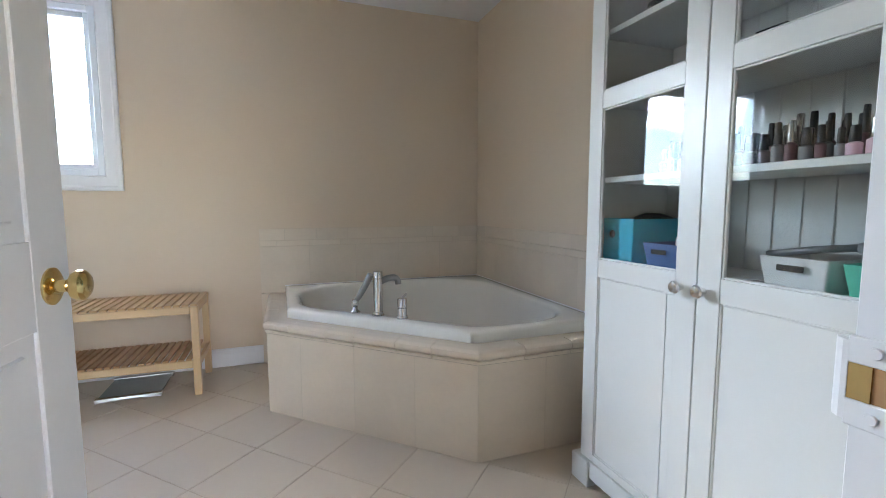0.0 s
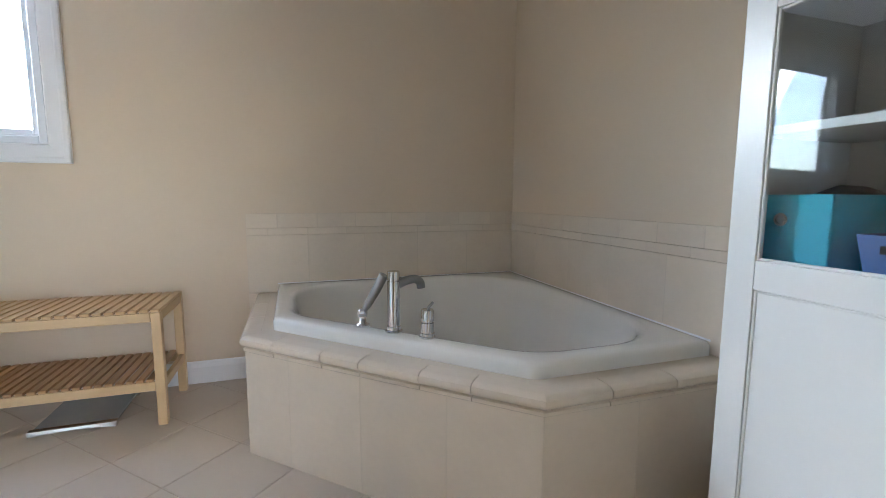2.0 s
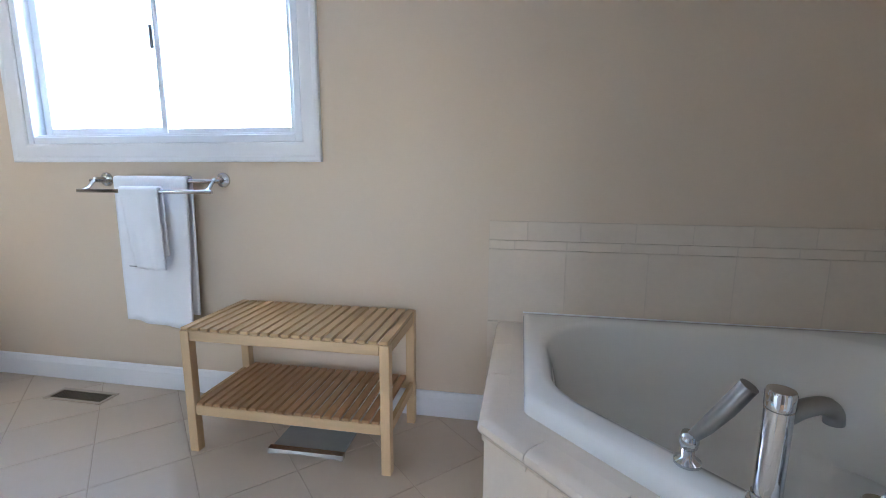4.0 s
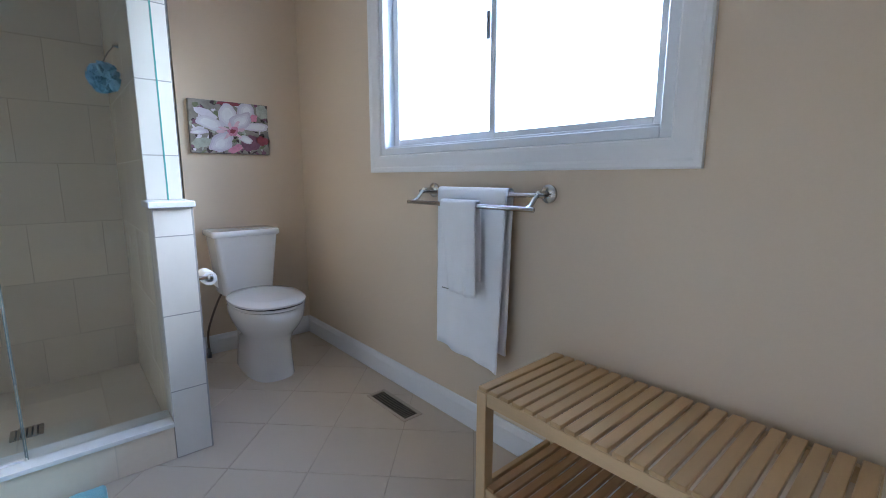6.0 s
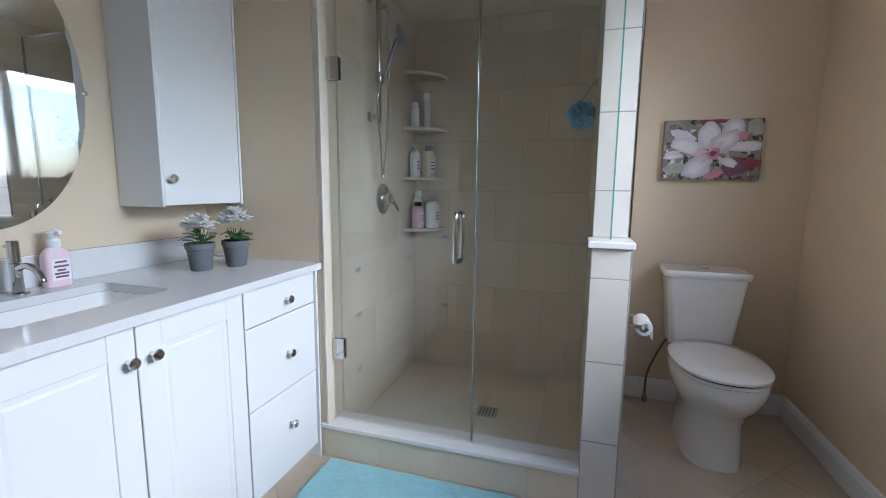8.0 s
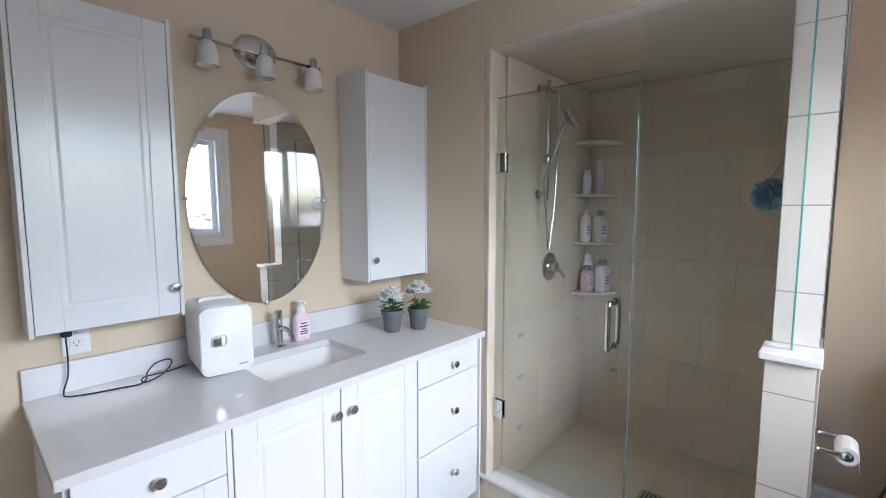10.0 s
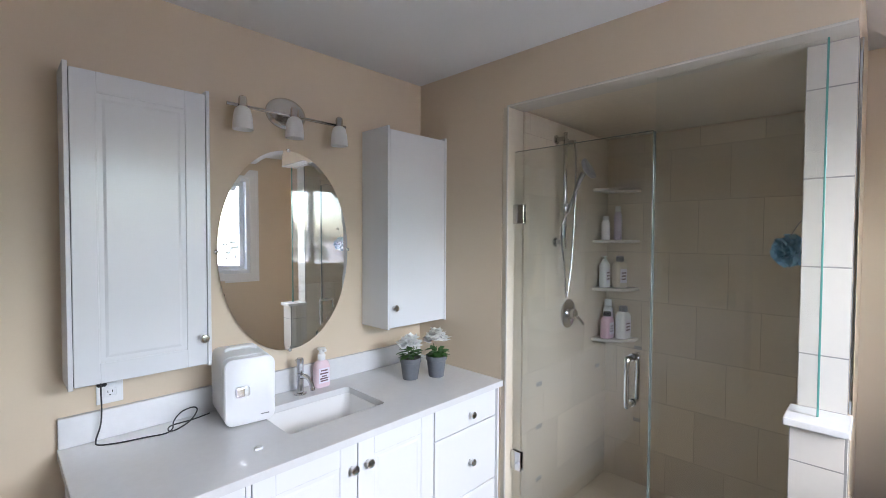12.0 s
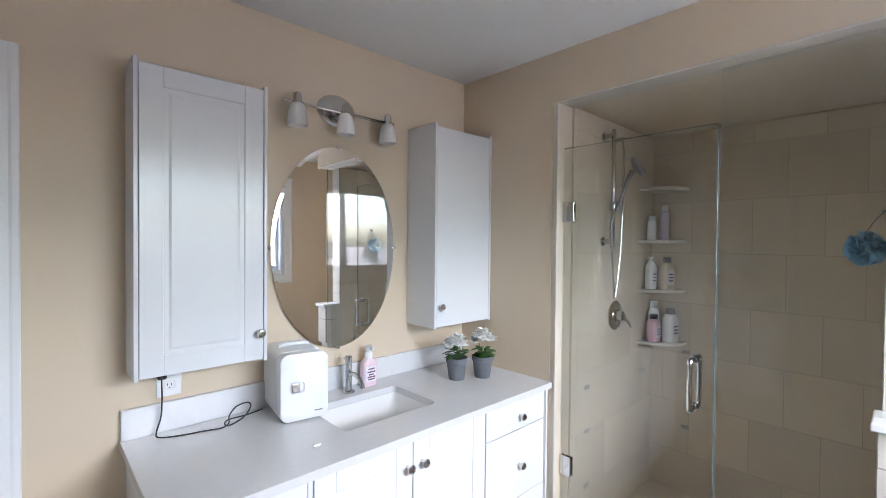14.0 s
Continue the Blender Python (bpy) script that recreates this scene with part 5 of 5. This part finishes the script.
def bottle(x, y, z, r, h, body, cap, label, kind="plain"):
    r *= 1.2
    th = thing("shampoo_bottle", (x, y, z + 0.0005), random.uniform(-30, 30), label, "bottle", "bottles on the shower shelves")
    soft_edges(part("bottle", loft([srect(r, r * 0.6, r * 0.5, 0), srect(r * 1.04, r * 0.64, r * 0.5, 0.004), srect(r * 1.04, r * 0.64, r * 0.5, h * 0.7), srect(r * 0.75, r * 0.5, r * 0.45, h * 0.8), srect(r * 0.4, r * 0.4, r * 0.35, h * 0.83)]), body, th, "", True), 60)
    if kind == "pump":
        soft_edges(part("pump", lathe([(r * 0.42, h * 0.83), (r * 0.42, h * 0.89), (0.005, h * 0.9), (0.005, h * 0.96), (r * 0.4, h * 0.965), (r * 0.4, h)], 12), cap, th, "", True))
        part("nozzle", box(0, 0.034, -0.005, 0.005, h * 0.965, h * 0.995, 0.002), cap, th)
    else:
        soft_edges(part("cap", lathe([(r * 0.5, h * 0.83), (r * 0.52, h * 0.84), (r * 0.5, h * 0.99), (r * 0.4, h)], 14), cap, th, "", True))
    lab = part("paper_label", box(-r * 0.7, r * 0.7, r * 0.643, r * 0.66, h * 0.15, h * 0.6), M_blossom, th, "pale label")
    for k in range(3):
        part("print_bar", box(-r * 0.45, r * 0.45, r * 0.661, r * 0.668, h * (0.25 + 0.1 * k), h * (0.29 + 0.1 * k)), M_ink, th)
    return th


bx, by = XW + 0.008, SY0
bottle(bx + 0.125, by + 0.045, SHELF[2], 0.03, 0.14, M_wplast, M_wplast, "short white shampoo bottle on the corner shelf")
bottle(bx + 0.07, by + 0.095, SHELF[2], 0.027, 0.2, M_lilac, M_wplast, "slim lilac bottle with a white cap")
bottle(bx + 0.13, by + 0.045, SHELF[1], 0.029, 0.185, M_wplast, M_wplast, "white pump bottle on the corner shelf", "pump")
bottle(bx + 0.07, by + 0.11, SHELF[1], 0.036, 0.185, M_cream, M_grey, "cream-coloured shampoo bottle on the corner shelf")
bottle(bx + 0.13, by + 0.065, SHELF[0], 0.037, 0.155, M_pink, M_black, "pink body wash bottle")
bottle(bx + 0.07, by + 0.135, SHELF[0], 0.04, 0.19, M_wplast, M_grey, "large white lotion bottle")
bottle(bx + 0.065, by + 0.04, SHELF[0], 0.035, 0.22, M_wplast, M_wplast, "white bottle standing against the wall")

puff = thing("bath_puff", (-0.437, 1.566, 1.48), 0, "blue mesh bath puff hanging from a cord", "bath sponge")
rg = random.Random(11)
bm = bmesh.new()
for k in range(230):
    d = Vector((rg.gauss(0, 1), rg.gauss(0, 1), rg.gauss(0, 1))).normalized()
    e = d.orthogonal().normalized()
    e.rotate(Matrix.Rotation(rg.uniform(0, 6.28), 3, d))
    g = d.cross(e)
    r0, r1, w = 0.02, rg.uniform(0.045, 0.066), rg.uniform(0.008, 0.018)
    rows = []
    for i in range(4):
        u = i / 3
        c = d * (r0 + (r1 - r0) * u)
        ww = w * (0.4 + u)
        rows.append([bm.verts.new(c - e * ww + g * 0.006 * math.sin(7 * u + k)), bm.verts.new(c + g * 0.008 * math.cos(5 * u + k)), bm.verts.new(c + e * ww - g * 0.005 * math.sin(6 * u + k))])
    for a, b in zip(rows, rows[1:]):
        for q in range(2):
            bm.faces.new((a[q], a[q + 1], b[q + 1], b[q]))
for v in bm.verts:
    v.co.y *= 0.9
part("mesh_ruffle", bm, M_puff, puff, "", True)
part("cord", tube([(0, 0, 0.05), (0, 0.025, 0.1), (0, 0.05, 0.13)], 0.0018, 6), M_grey, puff)
part("hook", lathe([(0.012, 0.063), (0.012, 0.06), (0.006, 0.052), (0.005, 0.045), (0.007, 0.042)], 14, (0, 0, 0.13), "y"), M_nickel, puff, "chrome hook", True)

dn = thing("floor_drain", (-0.5, 1.185, 0.053), 0, "square steel shower floor drain", "drain")
part("grate", box(-0.052, 0.052, -0.052, 0.052, 0, 0.003, 0.001), M_nickel, dn)
for i in range(5):
    part("slot", box(-0.038, 0.038, -0.036 + i * 0.0165, -0.030 + i * 0.0165, 0.0031, 0.0034), M_black, dn)

# bath mat
bmat = thing("bath_mat", (0.25, 1.002, 0.0), 0, "aqua blue plush bath mat against the shower curb", "bath mat")
mp = rounded([(-0.235, -0.40), (0.235, -0.40), (0.235, 0.40), (-0.235, 0.40)], 0.02, 5)
part("backing", loft([[(*p, 0.0005) for p in mp], [(*p, 0.004) for p in mp]]), M_wplast, bmat)
bm = bmesh.new()
nx, ny = 70, 118
vv = [[bm.verts.new((-0.234 + 0.468 * i / nx + 0.0015 * noise.noise((i * 0.9, j * 0.9, 3)), -0.399 + 0.798 * j / ny + 0.0015 * noise.noise((i, j, 9)), (0.004 if i in (0, nx) or j in (0, ny) else 0.0135 + 0.0035 * noise.noise((i * 0.45, j * 0.45, 0)) + 0.003 * noise.noise((i * 1.7, j * 1.7, 5))))) for j in range(ny + 1)] for i in range(nx + 1)]
for i in range(nx):
    for j in range(ny):
        bm.faces.new((vv[i][j], vv[i + 1][j], vv[i + 1][j + 1], vv[i][j + 1]))
part("plush_top", bm, M_mat, bmat, "", True)

# ---- glass-door cabinet ----
CX, CY0, CY1, CH = 3.306, 0.0, 0.905, 1.97
gc = thing("glass_door_cabinet", (0, 0, 0), 0, "tall white cabinet with glass upper doors, stocked shelves", "cabinet")
XB = XE - 0.004


def cbox(name, x0, x1, y0, y1, z0, z1, bevel=0.002, label="", parent=None):
    return part(name, box(x0, x1, y0, y1, z0, z1, bevel, None, 2), M_cabw, parent or gc, label)


cbox("side_panel", CX + 0.021, XB, CY1 - 0.02, CY1, 0.0, CH - 0.04)
cbox("side_panel", CX + 0.021, XB, CY0, CY0 + 0.02, 0.0, CH - 0.04)
cbox("cornice", CX - 0.012, XB, CY0 - 0.015, CY1 + 0.015, CH - 0.04, CH, 0.008)
cbox("bottom_board", CX + 0.021, XB, CY0 + 0.02, CY1 - 0.02, 0.08, 0.1)
bm = box(CX - 0.006, CX + 0.02, CY0 + 0.06, CY1 - 0.06, 0.035, 0.098, 0.002)
for y0, y1 in ((CY0 - 0.012, CY0 + 0.062), (CY1 - 0.062, CY1 + 0.03)):
    box(CX - 0.016, CX + 0.03, y0, y1, 0.0, 0.098, 0.004, bm)
part("plinth", bm, M_cabw, gc)
cbox("plinth_side", CX + 0.03, XB, CY1 + 0.0005, CY1 + 0.02, 0.0, 0.098)
bm = box(XB - 0.012, XB - 0.003, CY0 + 0.02, CY1 - 0.02, 0.1, CH - 0.04)
for k in range(11):
    y = CY0 + 0.03 + k * 0.0775
    box(XB - 0.0165, XB - 0.0121, y, y + 0.0735, 0.1, CH - 0.045, 0.0018, bm)
part("back_panel", bm, M_cabw, gc, "white tongue-and-groove back")
for z in (0.82, 1.113, 1.375, 1.60):
    cbox("shelf", CX + 0.03, XB - 0.018, CY0 + 0.021, CY1 - 0.021, z - 0.019, z, 0.002)
for y0, y1, kd, nm in ((CY1 - 0.4525, CY1 - 0.002, 0.497, "a"), (CY0 + 0.002, CY0 + 0.4485, 0.428, "b")):
    st = 0.064
    d = thing("door", (0, 0, 0))
    d.parent = gc
    cbox("stile", CX, CX + 0.02, y0, y0 + st, 0.1, CH - 0.043, 0.002, "", d)
    cbox("stile", CX, CX + 0.02, y1 - st, y1, 0.1, CH - 0.043, 0.002, "", d)
    for z0, z1 in ((0.1, 0.126), (0.772, 0.834), (1.338, 1.395), (CH - 0.105, CH - 0.043)):
        cbox("rail", CX + 0.0004, CX + 0.0196, y0 + st, y1 - st, z0, z1, 0.002, "", d)
    yg = y0 + st + 0.033
    bm = box(CX + 0.007, CX + 0.015, y0 + st - 0.003, yg, 0.124, 0.775, 0.001)
    box(CX + 0.007, CX + 0.015, yg + 0.002, y1 - st + 0.003, 0.124, 0.775, 0.001, bm)
    part("panel", bm, M_cabw, d)
    for z0, z1 in ((0.126, 0.772), (0.834, 1.338), (1.395, CH - 0.105)):
        bm = bmesh.new()
        for a, b in ((y0 + st, y0 + st + 0.006), (y1 - st - 0.006, y1 - st)):
            box(CX + 0.003, CX + 0.014, a, b, z0, z1, 0.002, bm)
        for a, b in ((z0, z0 + 0.006), (z1 - 0.006, z1)):
            box(CX + 0.0032, CX + 0.0138, y0 + st + 0.006, y1 - st - 0.006, a, b, 0.002, bm)
        part("beading", bm, M_cabw, d)
    for z0, z1 in ((0.835, 1.337), (1.396, CH - 0.106)):
        bm = box(CX + 0.009, CX + 0.0125, y0 + st + 0.001, y1 - st - 0.001, z0, z1)
        if nm == "a":
            c = Matrix.Translation((CX + 0.011, (y0 + y1) / 2, (z0 + z1) / 2))
            bm.transform(c @ Euler((0, radians(0.7), radians(0.7))).to_matrix().to_4x4() @ c.inverted())
        part("pane", bm, M_cabglass, d)
    knob(d, CX, kd, 0.796, "x", -1, 1.15)

# what stands in the cabinet
SZ1, SZ2, SZ3, SZ4 = 0.8205, 1.1135, 1.3755, 1.6005


def open_box(name, x0, x1, y0, y1, z0, z1, m, label, cat, flare=0.0, slot=None, t=0.003):
    th = thing(name, ((x0 + x1) / 2, (y0 + y1) / 2, z0), 0, label, cat)
    a, b, h = (x1 - x0) / 2, (y1 - y0) / 2, z1 - z0

    def rr(k, z, r=0.006):
        return [(*p, z) for p in rounded([(-a - k, -b - k), (a + k, -b - k), (a + k, b + k), (-a - k, b + k)], r, 3)]
    loops = [rr(-flare, 0), rr(0, h), rr(-t, h), rr(-flare - t, t)]
    part("shell", loft(loops), m, th)
    if slot:
        # dark plate on the shell, painting the shade of a grip hole
        part("grip_slot", box(-a - flare * 0.3 - 0.0015, -a - flare * 0.3 + 0.001, -slot, slot, h * 0.6, h * 0.78), M_dark, th)
    return th


tb = open_box("storage_box", CX + 0.05, CX + 0.29, 0.735, 0.878, SZ1, SZ1 + 0.152, M_teal, "turquoise fabric storage box with a metal grommet", "box")
soft_edges(part("grommet", lathe([(0.014, -0.1215), (0.014, -0.1225), (0.009, -0.124), (0.008, -0.1212)], 18, (0, 0.022, 0.1), "x"), M_nickel, tb, "round metal grommet", True))
bb = open_box("storage_basket", CX + 0.055, CX + 0.2, 0.56, 0.70, SZ1, SZ1 + 0.08, M_blue, "small denim-blue plastic basket filled with odds", "basket", 0.012, 0.028)
wb = open_box("storage_basket", CX + 0.055, CX + 0.24, 0.185, 0.335, SZ1, SZ1 + 0.078, M_wplast, "white plastic basket holding hair brushes", "basket", 0.012, 0.028)
gb = open_box("storage_basket", CX + 0.055, CX + 0.24, 0.028, 0.165, SZ1, SZ1 + 0.075, M_green, "mint green plastic basket", "basket", 0.012, 0.022)
for k in range(4):
    tagged(part("cotton_roll", tube([(CX + 0.09 + 0.02 * k, 0.58 + 0.022 * k, SZ1 + 0.07), (CX + 0.13 + 0.012 * k, 0.60 + 0.02 * k, SZ1 + 0.092)], 0.011, 10), M_paper, None, "", True), "small white roll lying in the blue basket", "roll")
for k in range(3):
    br = thing("hair_brush", (CX + 0.08 + 0.035 * k, 0.30, SZ1 + 0.079), 0, "dark hair tool lying across the white basket", "hair brush")
    part("grip", tube([(0, 0.03, 0.0), (0.02, -0.06, 0.018), (0.04, -0.13, 0.026)], 0.008, 8), (M_grey, M_nickel, M_black)[k], br, "", True)
    part("head", tube([(0.04, -0.13, 0.026), (0.05, -0.19, 0.03)], [0.012, 0.016], 10), (M_grey, M_nickel, M_black)[k], br, "", True)
tagged(part("box_contents", tube([(CX + 0.10, 0.80, SZ1 + 0.148), (CX + 0.15, 0.785, SZ1 + 0.162), (CX + 0.2, 0.77, SZ1 + 0.158), (CX + 0.24, 0.76, SZ1 + 0.15)], [0.006, 0.011, 0.012, 0.008], 10), M_black, None, "", True), "dark cosmetic item poking out of the box", "cosmetics")
rg = random.Random(21)
k = 0
for row, x in enumerate((CX + 0.06, CX + 0.095, CX + 0.13)):
    y = 0.07
    while y < 0.65:
        h = rg.choice((0.06, 0.07, 0.08, 0.09)) + 0.012 * row
        r = rg.uniform(0.009, 0.0135)
        np_ = thing("nail_polish", (x + rg.uniform(-0.006, 0.006), y, SZ2), rg.uniform(0, 90), "small nail polish bottle with a tall cap", "nail polish", "nail polish bottles on the shelf")
        soft_edges(part("bottle", lathe([(r, 0), (r * 1.05, 0.003), (r * 1.05, h * 0.4), (r * 0.5, h * 0.46)], 12), rg.choice((M_black, M_ink, M_grey, M_ink, M_grey, M_pink)), np_, "", True))
        soft_edges(part("cap", lathe([(r * 0.72, h * 0.46), (r * 0.76, h * 0.48), (r * 0.62, h * 0.98), (r * 0.5, h)], 12), rg.choice((M_black, M_black, M_black, M_nickel)), np_, "", True))
        y += rg.uniform(0.026, 0.036)
for j, (y, m) in enumerate(((0.34, M_black), (0.24, M_grey), (0.15, M_black), (0.08, M_grey))):
    pc = thing("makeup_palette", (CX + 0.09, y, SZ3), 8 * j, "flat dark makeup palette on the upper shelf", "makeup")
    part("case", box(-0.035, 0.035, -0.036, 0.036, 0, 0.016 if j else 0.05, 0.003, None, 2), m, pc)
    part("clasp", box(-0.0365, -0.035, -0.006, 0.006, 0.004, 0.01), M_nickel, pc)
jr = thing("cosmetic_jar", (CX + 0.11, 0.73, SZ4), 0, "small white and black cosmetic jar on the top shelf", "jar")
soft_edges(part("jar", lathe([(0.026, 0), (0.03, 0.004), (0.03, 0.028), (0.026, 0.03)], 18), M_wplast, jr, "", True))
soft_edges(part("lid", lathe([(0.03, 0.03), (0.031, 0.032), (0.031, 0.046), (0.026, 0.05)], 18), M_black, jr, "", True))
tagged(part("tweezers", tube([(CX + 0.07, 0.40, SZ1 + 0.004), (CX + 0.11, 0.36, SZ1 + 0.006), (CX + 0.13, 0.345, SZ1 + 0.004)], 0.0035, 8), M_chrome, None, "", True), "small silver tweezers lying on the cabinet shelf", "tweezers")

# ---- outside: snowy ground and far woods ----
gbm = bmesh.new()
bmesh.ops.create_grid(gbm, x_segments=40, y_segments=40, size=2500)
for v in gbm.verts:
    v.co.z = -3.4 + (1.2 * noise.noise((v.co.x * 0.004, v.co.y * 0.004, 0)) if v.co.length > 150 else 0)
tagged(part("ground", gbm, M_snow), "snow-covered open ground outside the window", "ground", kind="structure")
rg = random.Random(2)
wbm = bmesh.new()
for k in range(150):
    a = radians(rg.uniform(15, 165))
    R = rg.uniform(85, 150)
    x, y, h = R * math.cos(a) * 1.5, R * math.sin(a) + 10, rg.uniform(6, 13)
    tube([(x, y, -3.6), (x, y, -3.4 + h * 0.3)], 0.18, 5, wbm)
    tiers = 7
    for i in range(tiers):
        z0 = -3.4 + h * (0.12 + 0.8 * i / tiers)
        r0 = h * 0.22 * (1 - i / tiers) + 0.25
        rim = []
        for q in range(11):
            b = 2 * math.pi * q / 11 + i
            rr = r0 * rg.uniform(0.65, 1.15)
            rim.append(wbm.verts.new((x + rr * math.cos(b), y + rr * math.sin(b), z0 - rg.uniform(0, 0.06) * h)))
        tip = wbm.verts.new((x, y, z0 + h * 0.2))
        for q in range(11):
            wbm.faces.new((rim[q], rim[(q + 1) % 11], tip))
tagged(part("far_woods", wbm, M_spruce), "far line of snowy conifers beyond the field", "woods", kind="stuff")

# ---- tiles: floor, tub surround, shower ----
TS = 0.308
hd_ = TS / 2 - 0.0017
s2 = math.sqrt(0.5)
pitch = TS / s2
square = [(0, -hd_ / s2), (hd_ / s2, 0), (0, hd_ / s2), (-hd_ / s2, 0)]
bm = slab_poly(square, -0.01, 0.0, 0.0012)
bmesh.ops.recalc_face_normals(bm, faces=bm.faces[:])
tile_me = bpy.data.meshes.new("floor_tile")
bm.to_mesh(tile_me)
bm.free()
tile_me.materials.append(M_ftile)
X0, X1, Y0, Y1 = XW, XE, YD - 0.06, YN
for i in range(-4, 10):
    for j in range(-7, 4):
        for h in (0.0, 0.5):
            cx, cy = -0.0236 + (i + h) * pitch, 1.756 + (j + h) * pitch
            if not (X0 - pitch / 2 < cx < X1 + pitch / 2 and Y0 - pitch / 2 < cy < Y1 + pitch / 2):
                continue
            if cx < -0.3 and cy < 1.5 or cx > 2.85 and cy > 1.75:
                continue
            poly = clip_poly([(cx + p[0], cy + p[1]) for p in square], X0, X1, Y0, Y1)
            if len(poly) < 3:
                continue
            full = len(poly) == 4 and X0 < cx - pitch / 2 and cx + pitch / 2 < X1 and Y0 < cy - pitch / 2 and cy + pitch / 2 < Y1
            if full:
                t = new("floor_tile", tile_me)
                t.parent = floor
                t.matrix_basis = pose(cx, cy, 0)
            else:
                t = part("floor_tile", slab_poly([(p[0] - cx, p[1] - cy) for p in poly], -0.01, 0.0, 0.0012), M_ftile, floor, at=pose(cx, cy, 0))

# tub surround: two large rows, a liner and a bullnose row
for par, org, u, n, ln in ((wall_north, (2.14, YN, 0), (1, 0, 0), (0, -1, 0), XE - 2.14), (wall_east, (XE, YN - 0.011, 0), (0, -1, 0), (-1, 0, 0), 1.55)):
    tile_field(par, "tub_wall_tile", (org[0], org[1], 0.46), u, up, n, ln, 0.302, 0.305, 0.302, M_ttile, 0.009, 0.0018)
    tile_field(par, "liner_tile", (org[0], org[1], 0.763), u, up, n, ln, 0.036, 0.203, 0.036, M_ttile, 0.011, 0.0018, 0, -0.1)
    tile_field(par, "edge_tile", (org[0], org[1], 0.80), u, up, n, ln, 0.076, 0.203, 0.076, M_ttile, 0.010, 0.0018, 0, -0.05)
tile_field(wall_north, "tub_wall_tile", (2.14, YN, 0.0), (1, 0, 0), up, (0, -1, 0), 0.045, 0.46, 0.05, 0.3, M_ttile, 0.018, 0.0018)

# shower walls, floor and ceiling
tile_field(wall_west, "shower_wall_tile", (XW, SY1 + 0.006, 0.05), (0, -1, 0), up, (1, 0, 0), SY1 - SY0 + 0.012, SZ - 0.05, 0.29, 0.29, M_stile, 0.008, 0.0016, 0.5, -0.195, -0.06)
tile_field(wall_shower_side, "shower_wall_tile", (-0.12, SY0 - 0.008, 0.05), (-1, 0, 0), up, (0, 1, 0), -XW - 0.128, SZ - 0.05, 0.29, 0.29, M_stile, 0.008, 0.0005, 0.5, -0.1, -0.06)
tile_field(wall_partition, "shower_wall_tile", (XW + 0.008, SY1 + 0.008, 0.05), (1, 0, 0), up, (0, -1, 0), -XW - 0.138 - 0.008, SZ - 0.05, 0.29, 0.29, M_stile, 0.008, 0.0018, 0.5, -0.1, -0.06)
tile_field(shower_floor, "shower_floor_tile", (XW + 0.008, SY0, 0.045), (1, 0, 0), (0, 1, 0), up, -XW - 0.128, SY1 - SY0, 0.29, 0.29, M_stile, 0.008, 0.0018, 0, -0.06, -0.02)
for x, z in ((-0.268, 0.785), (-0.272, 0.567), (-0.272, 0.298), (-0.92, 0.745)):
    part("smudge", box(x - 0.026, x + 0.026, SY0 + 0.0003, SY0 + 0.0009, z - 0.011, z + 0.011), M_smudge, wall_shower_side, "small grey smudge on the tile")
for y, z in ((0.798, 0.868), (0.798, 0.435)):
    part("smudge", box(XW + 0.0083, XW + 0.0089, y - 0.022, y + 0.022, z - 0.011, z + 0.011), M_smudge, wall_west, "small grey smudge on the tile")
# post: front, shower side, and the narrow column above the cap
tile_field(wall_pony, "post_tile", (-0.008, SY1 - 0.004, 0.0), (0, 1, 0), up, (1, 0, 0), 0.125, 0.975, 0.15, 0.2985, M_ptile, 0.008, 0.0018, 0, 0, -0.025)
tile_field(wall_pony, "post_tile", (-0.138, SY1 + 0.008, 0.155), (1, 0, 0), up, (0, -1, 0), 0.13, 0.82, 0.15, 0.2985, M_ptile, 0.012, 0.0018, 0, 0, -0.18)
tile_field(wall_pony, "post_tile", (0.0, 1.75, 0.0), (-1, 0, 0), up, (0, 1, 0), 0.142, 0.975, 0.15, 0.2985, M_ptile, 0.006, 0.0018, 0, 0, -0.025)
tile_field(wall_partition, "column_tile", (-0.138, SY1, 0.998), (0, 1, 0), up, (1, 0, 0), 0.12, SZ - 0.998, 0.15, 0.273, M_ptile, 0.008, 0.0018, 0, 0, -0.105)
tile_field(shower_curb, "curb_tile", (-0.008, 0.555, 0.0), (0, 1, 0), up, (1, 0, 0), 1.069, 0.137, 0.305, 0.15, M_ttile, 0.008, 0.0018, 0, -0.03)
tile_field(shower_curb, "curb_tile", (-0.115, 1.62, 0.05), (0, -1, 0), up, (-1, 0, 0), 1.02, 0.087, 0.305, 0.1, M_ttile, 0.006, 0.0018)
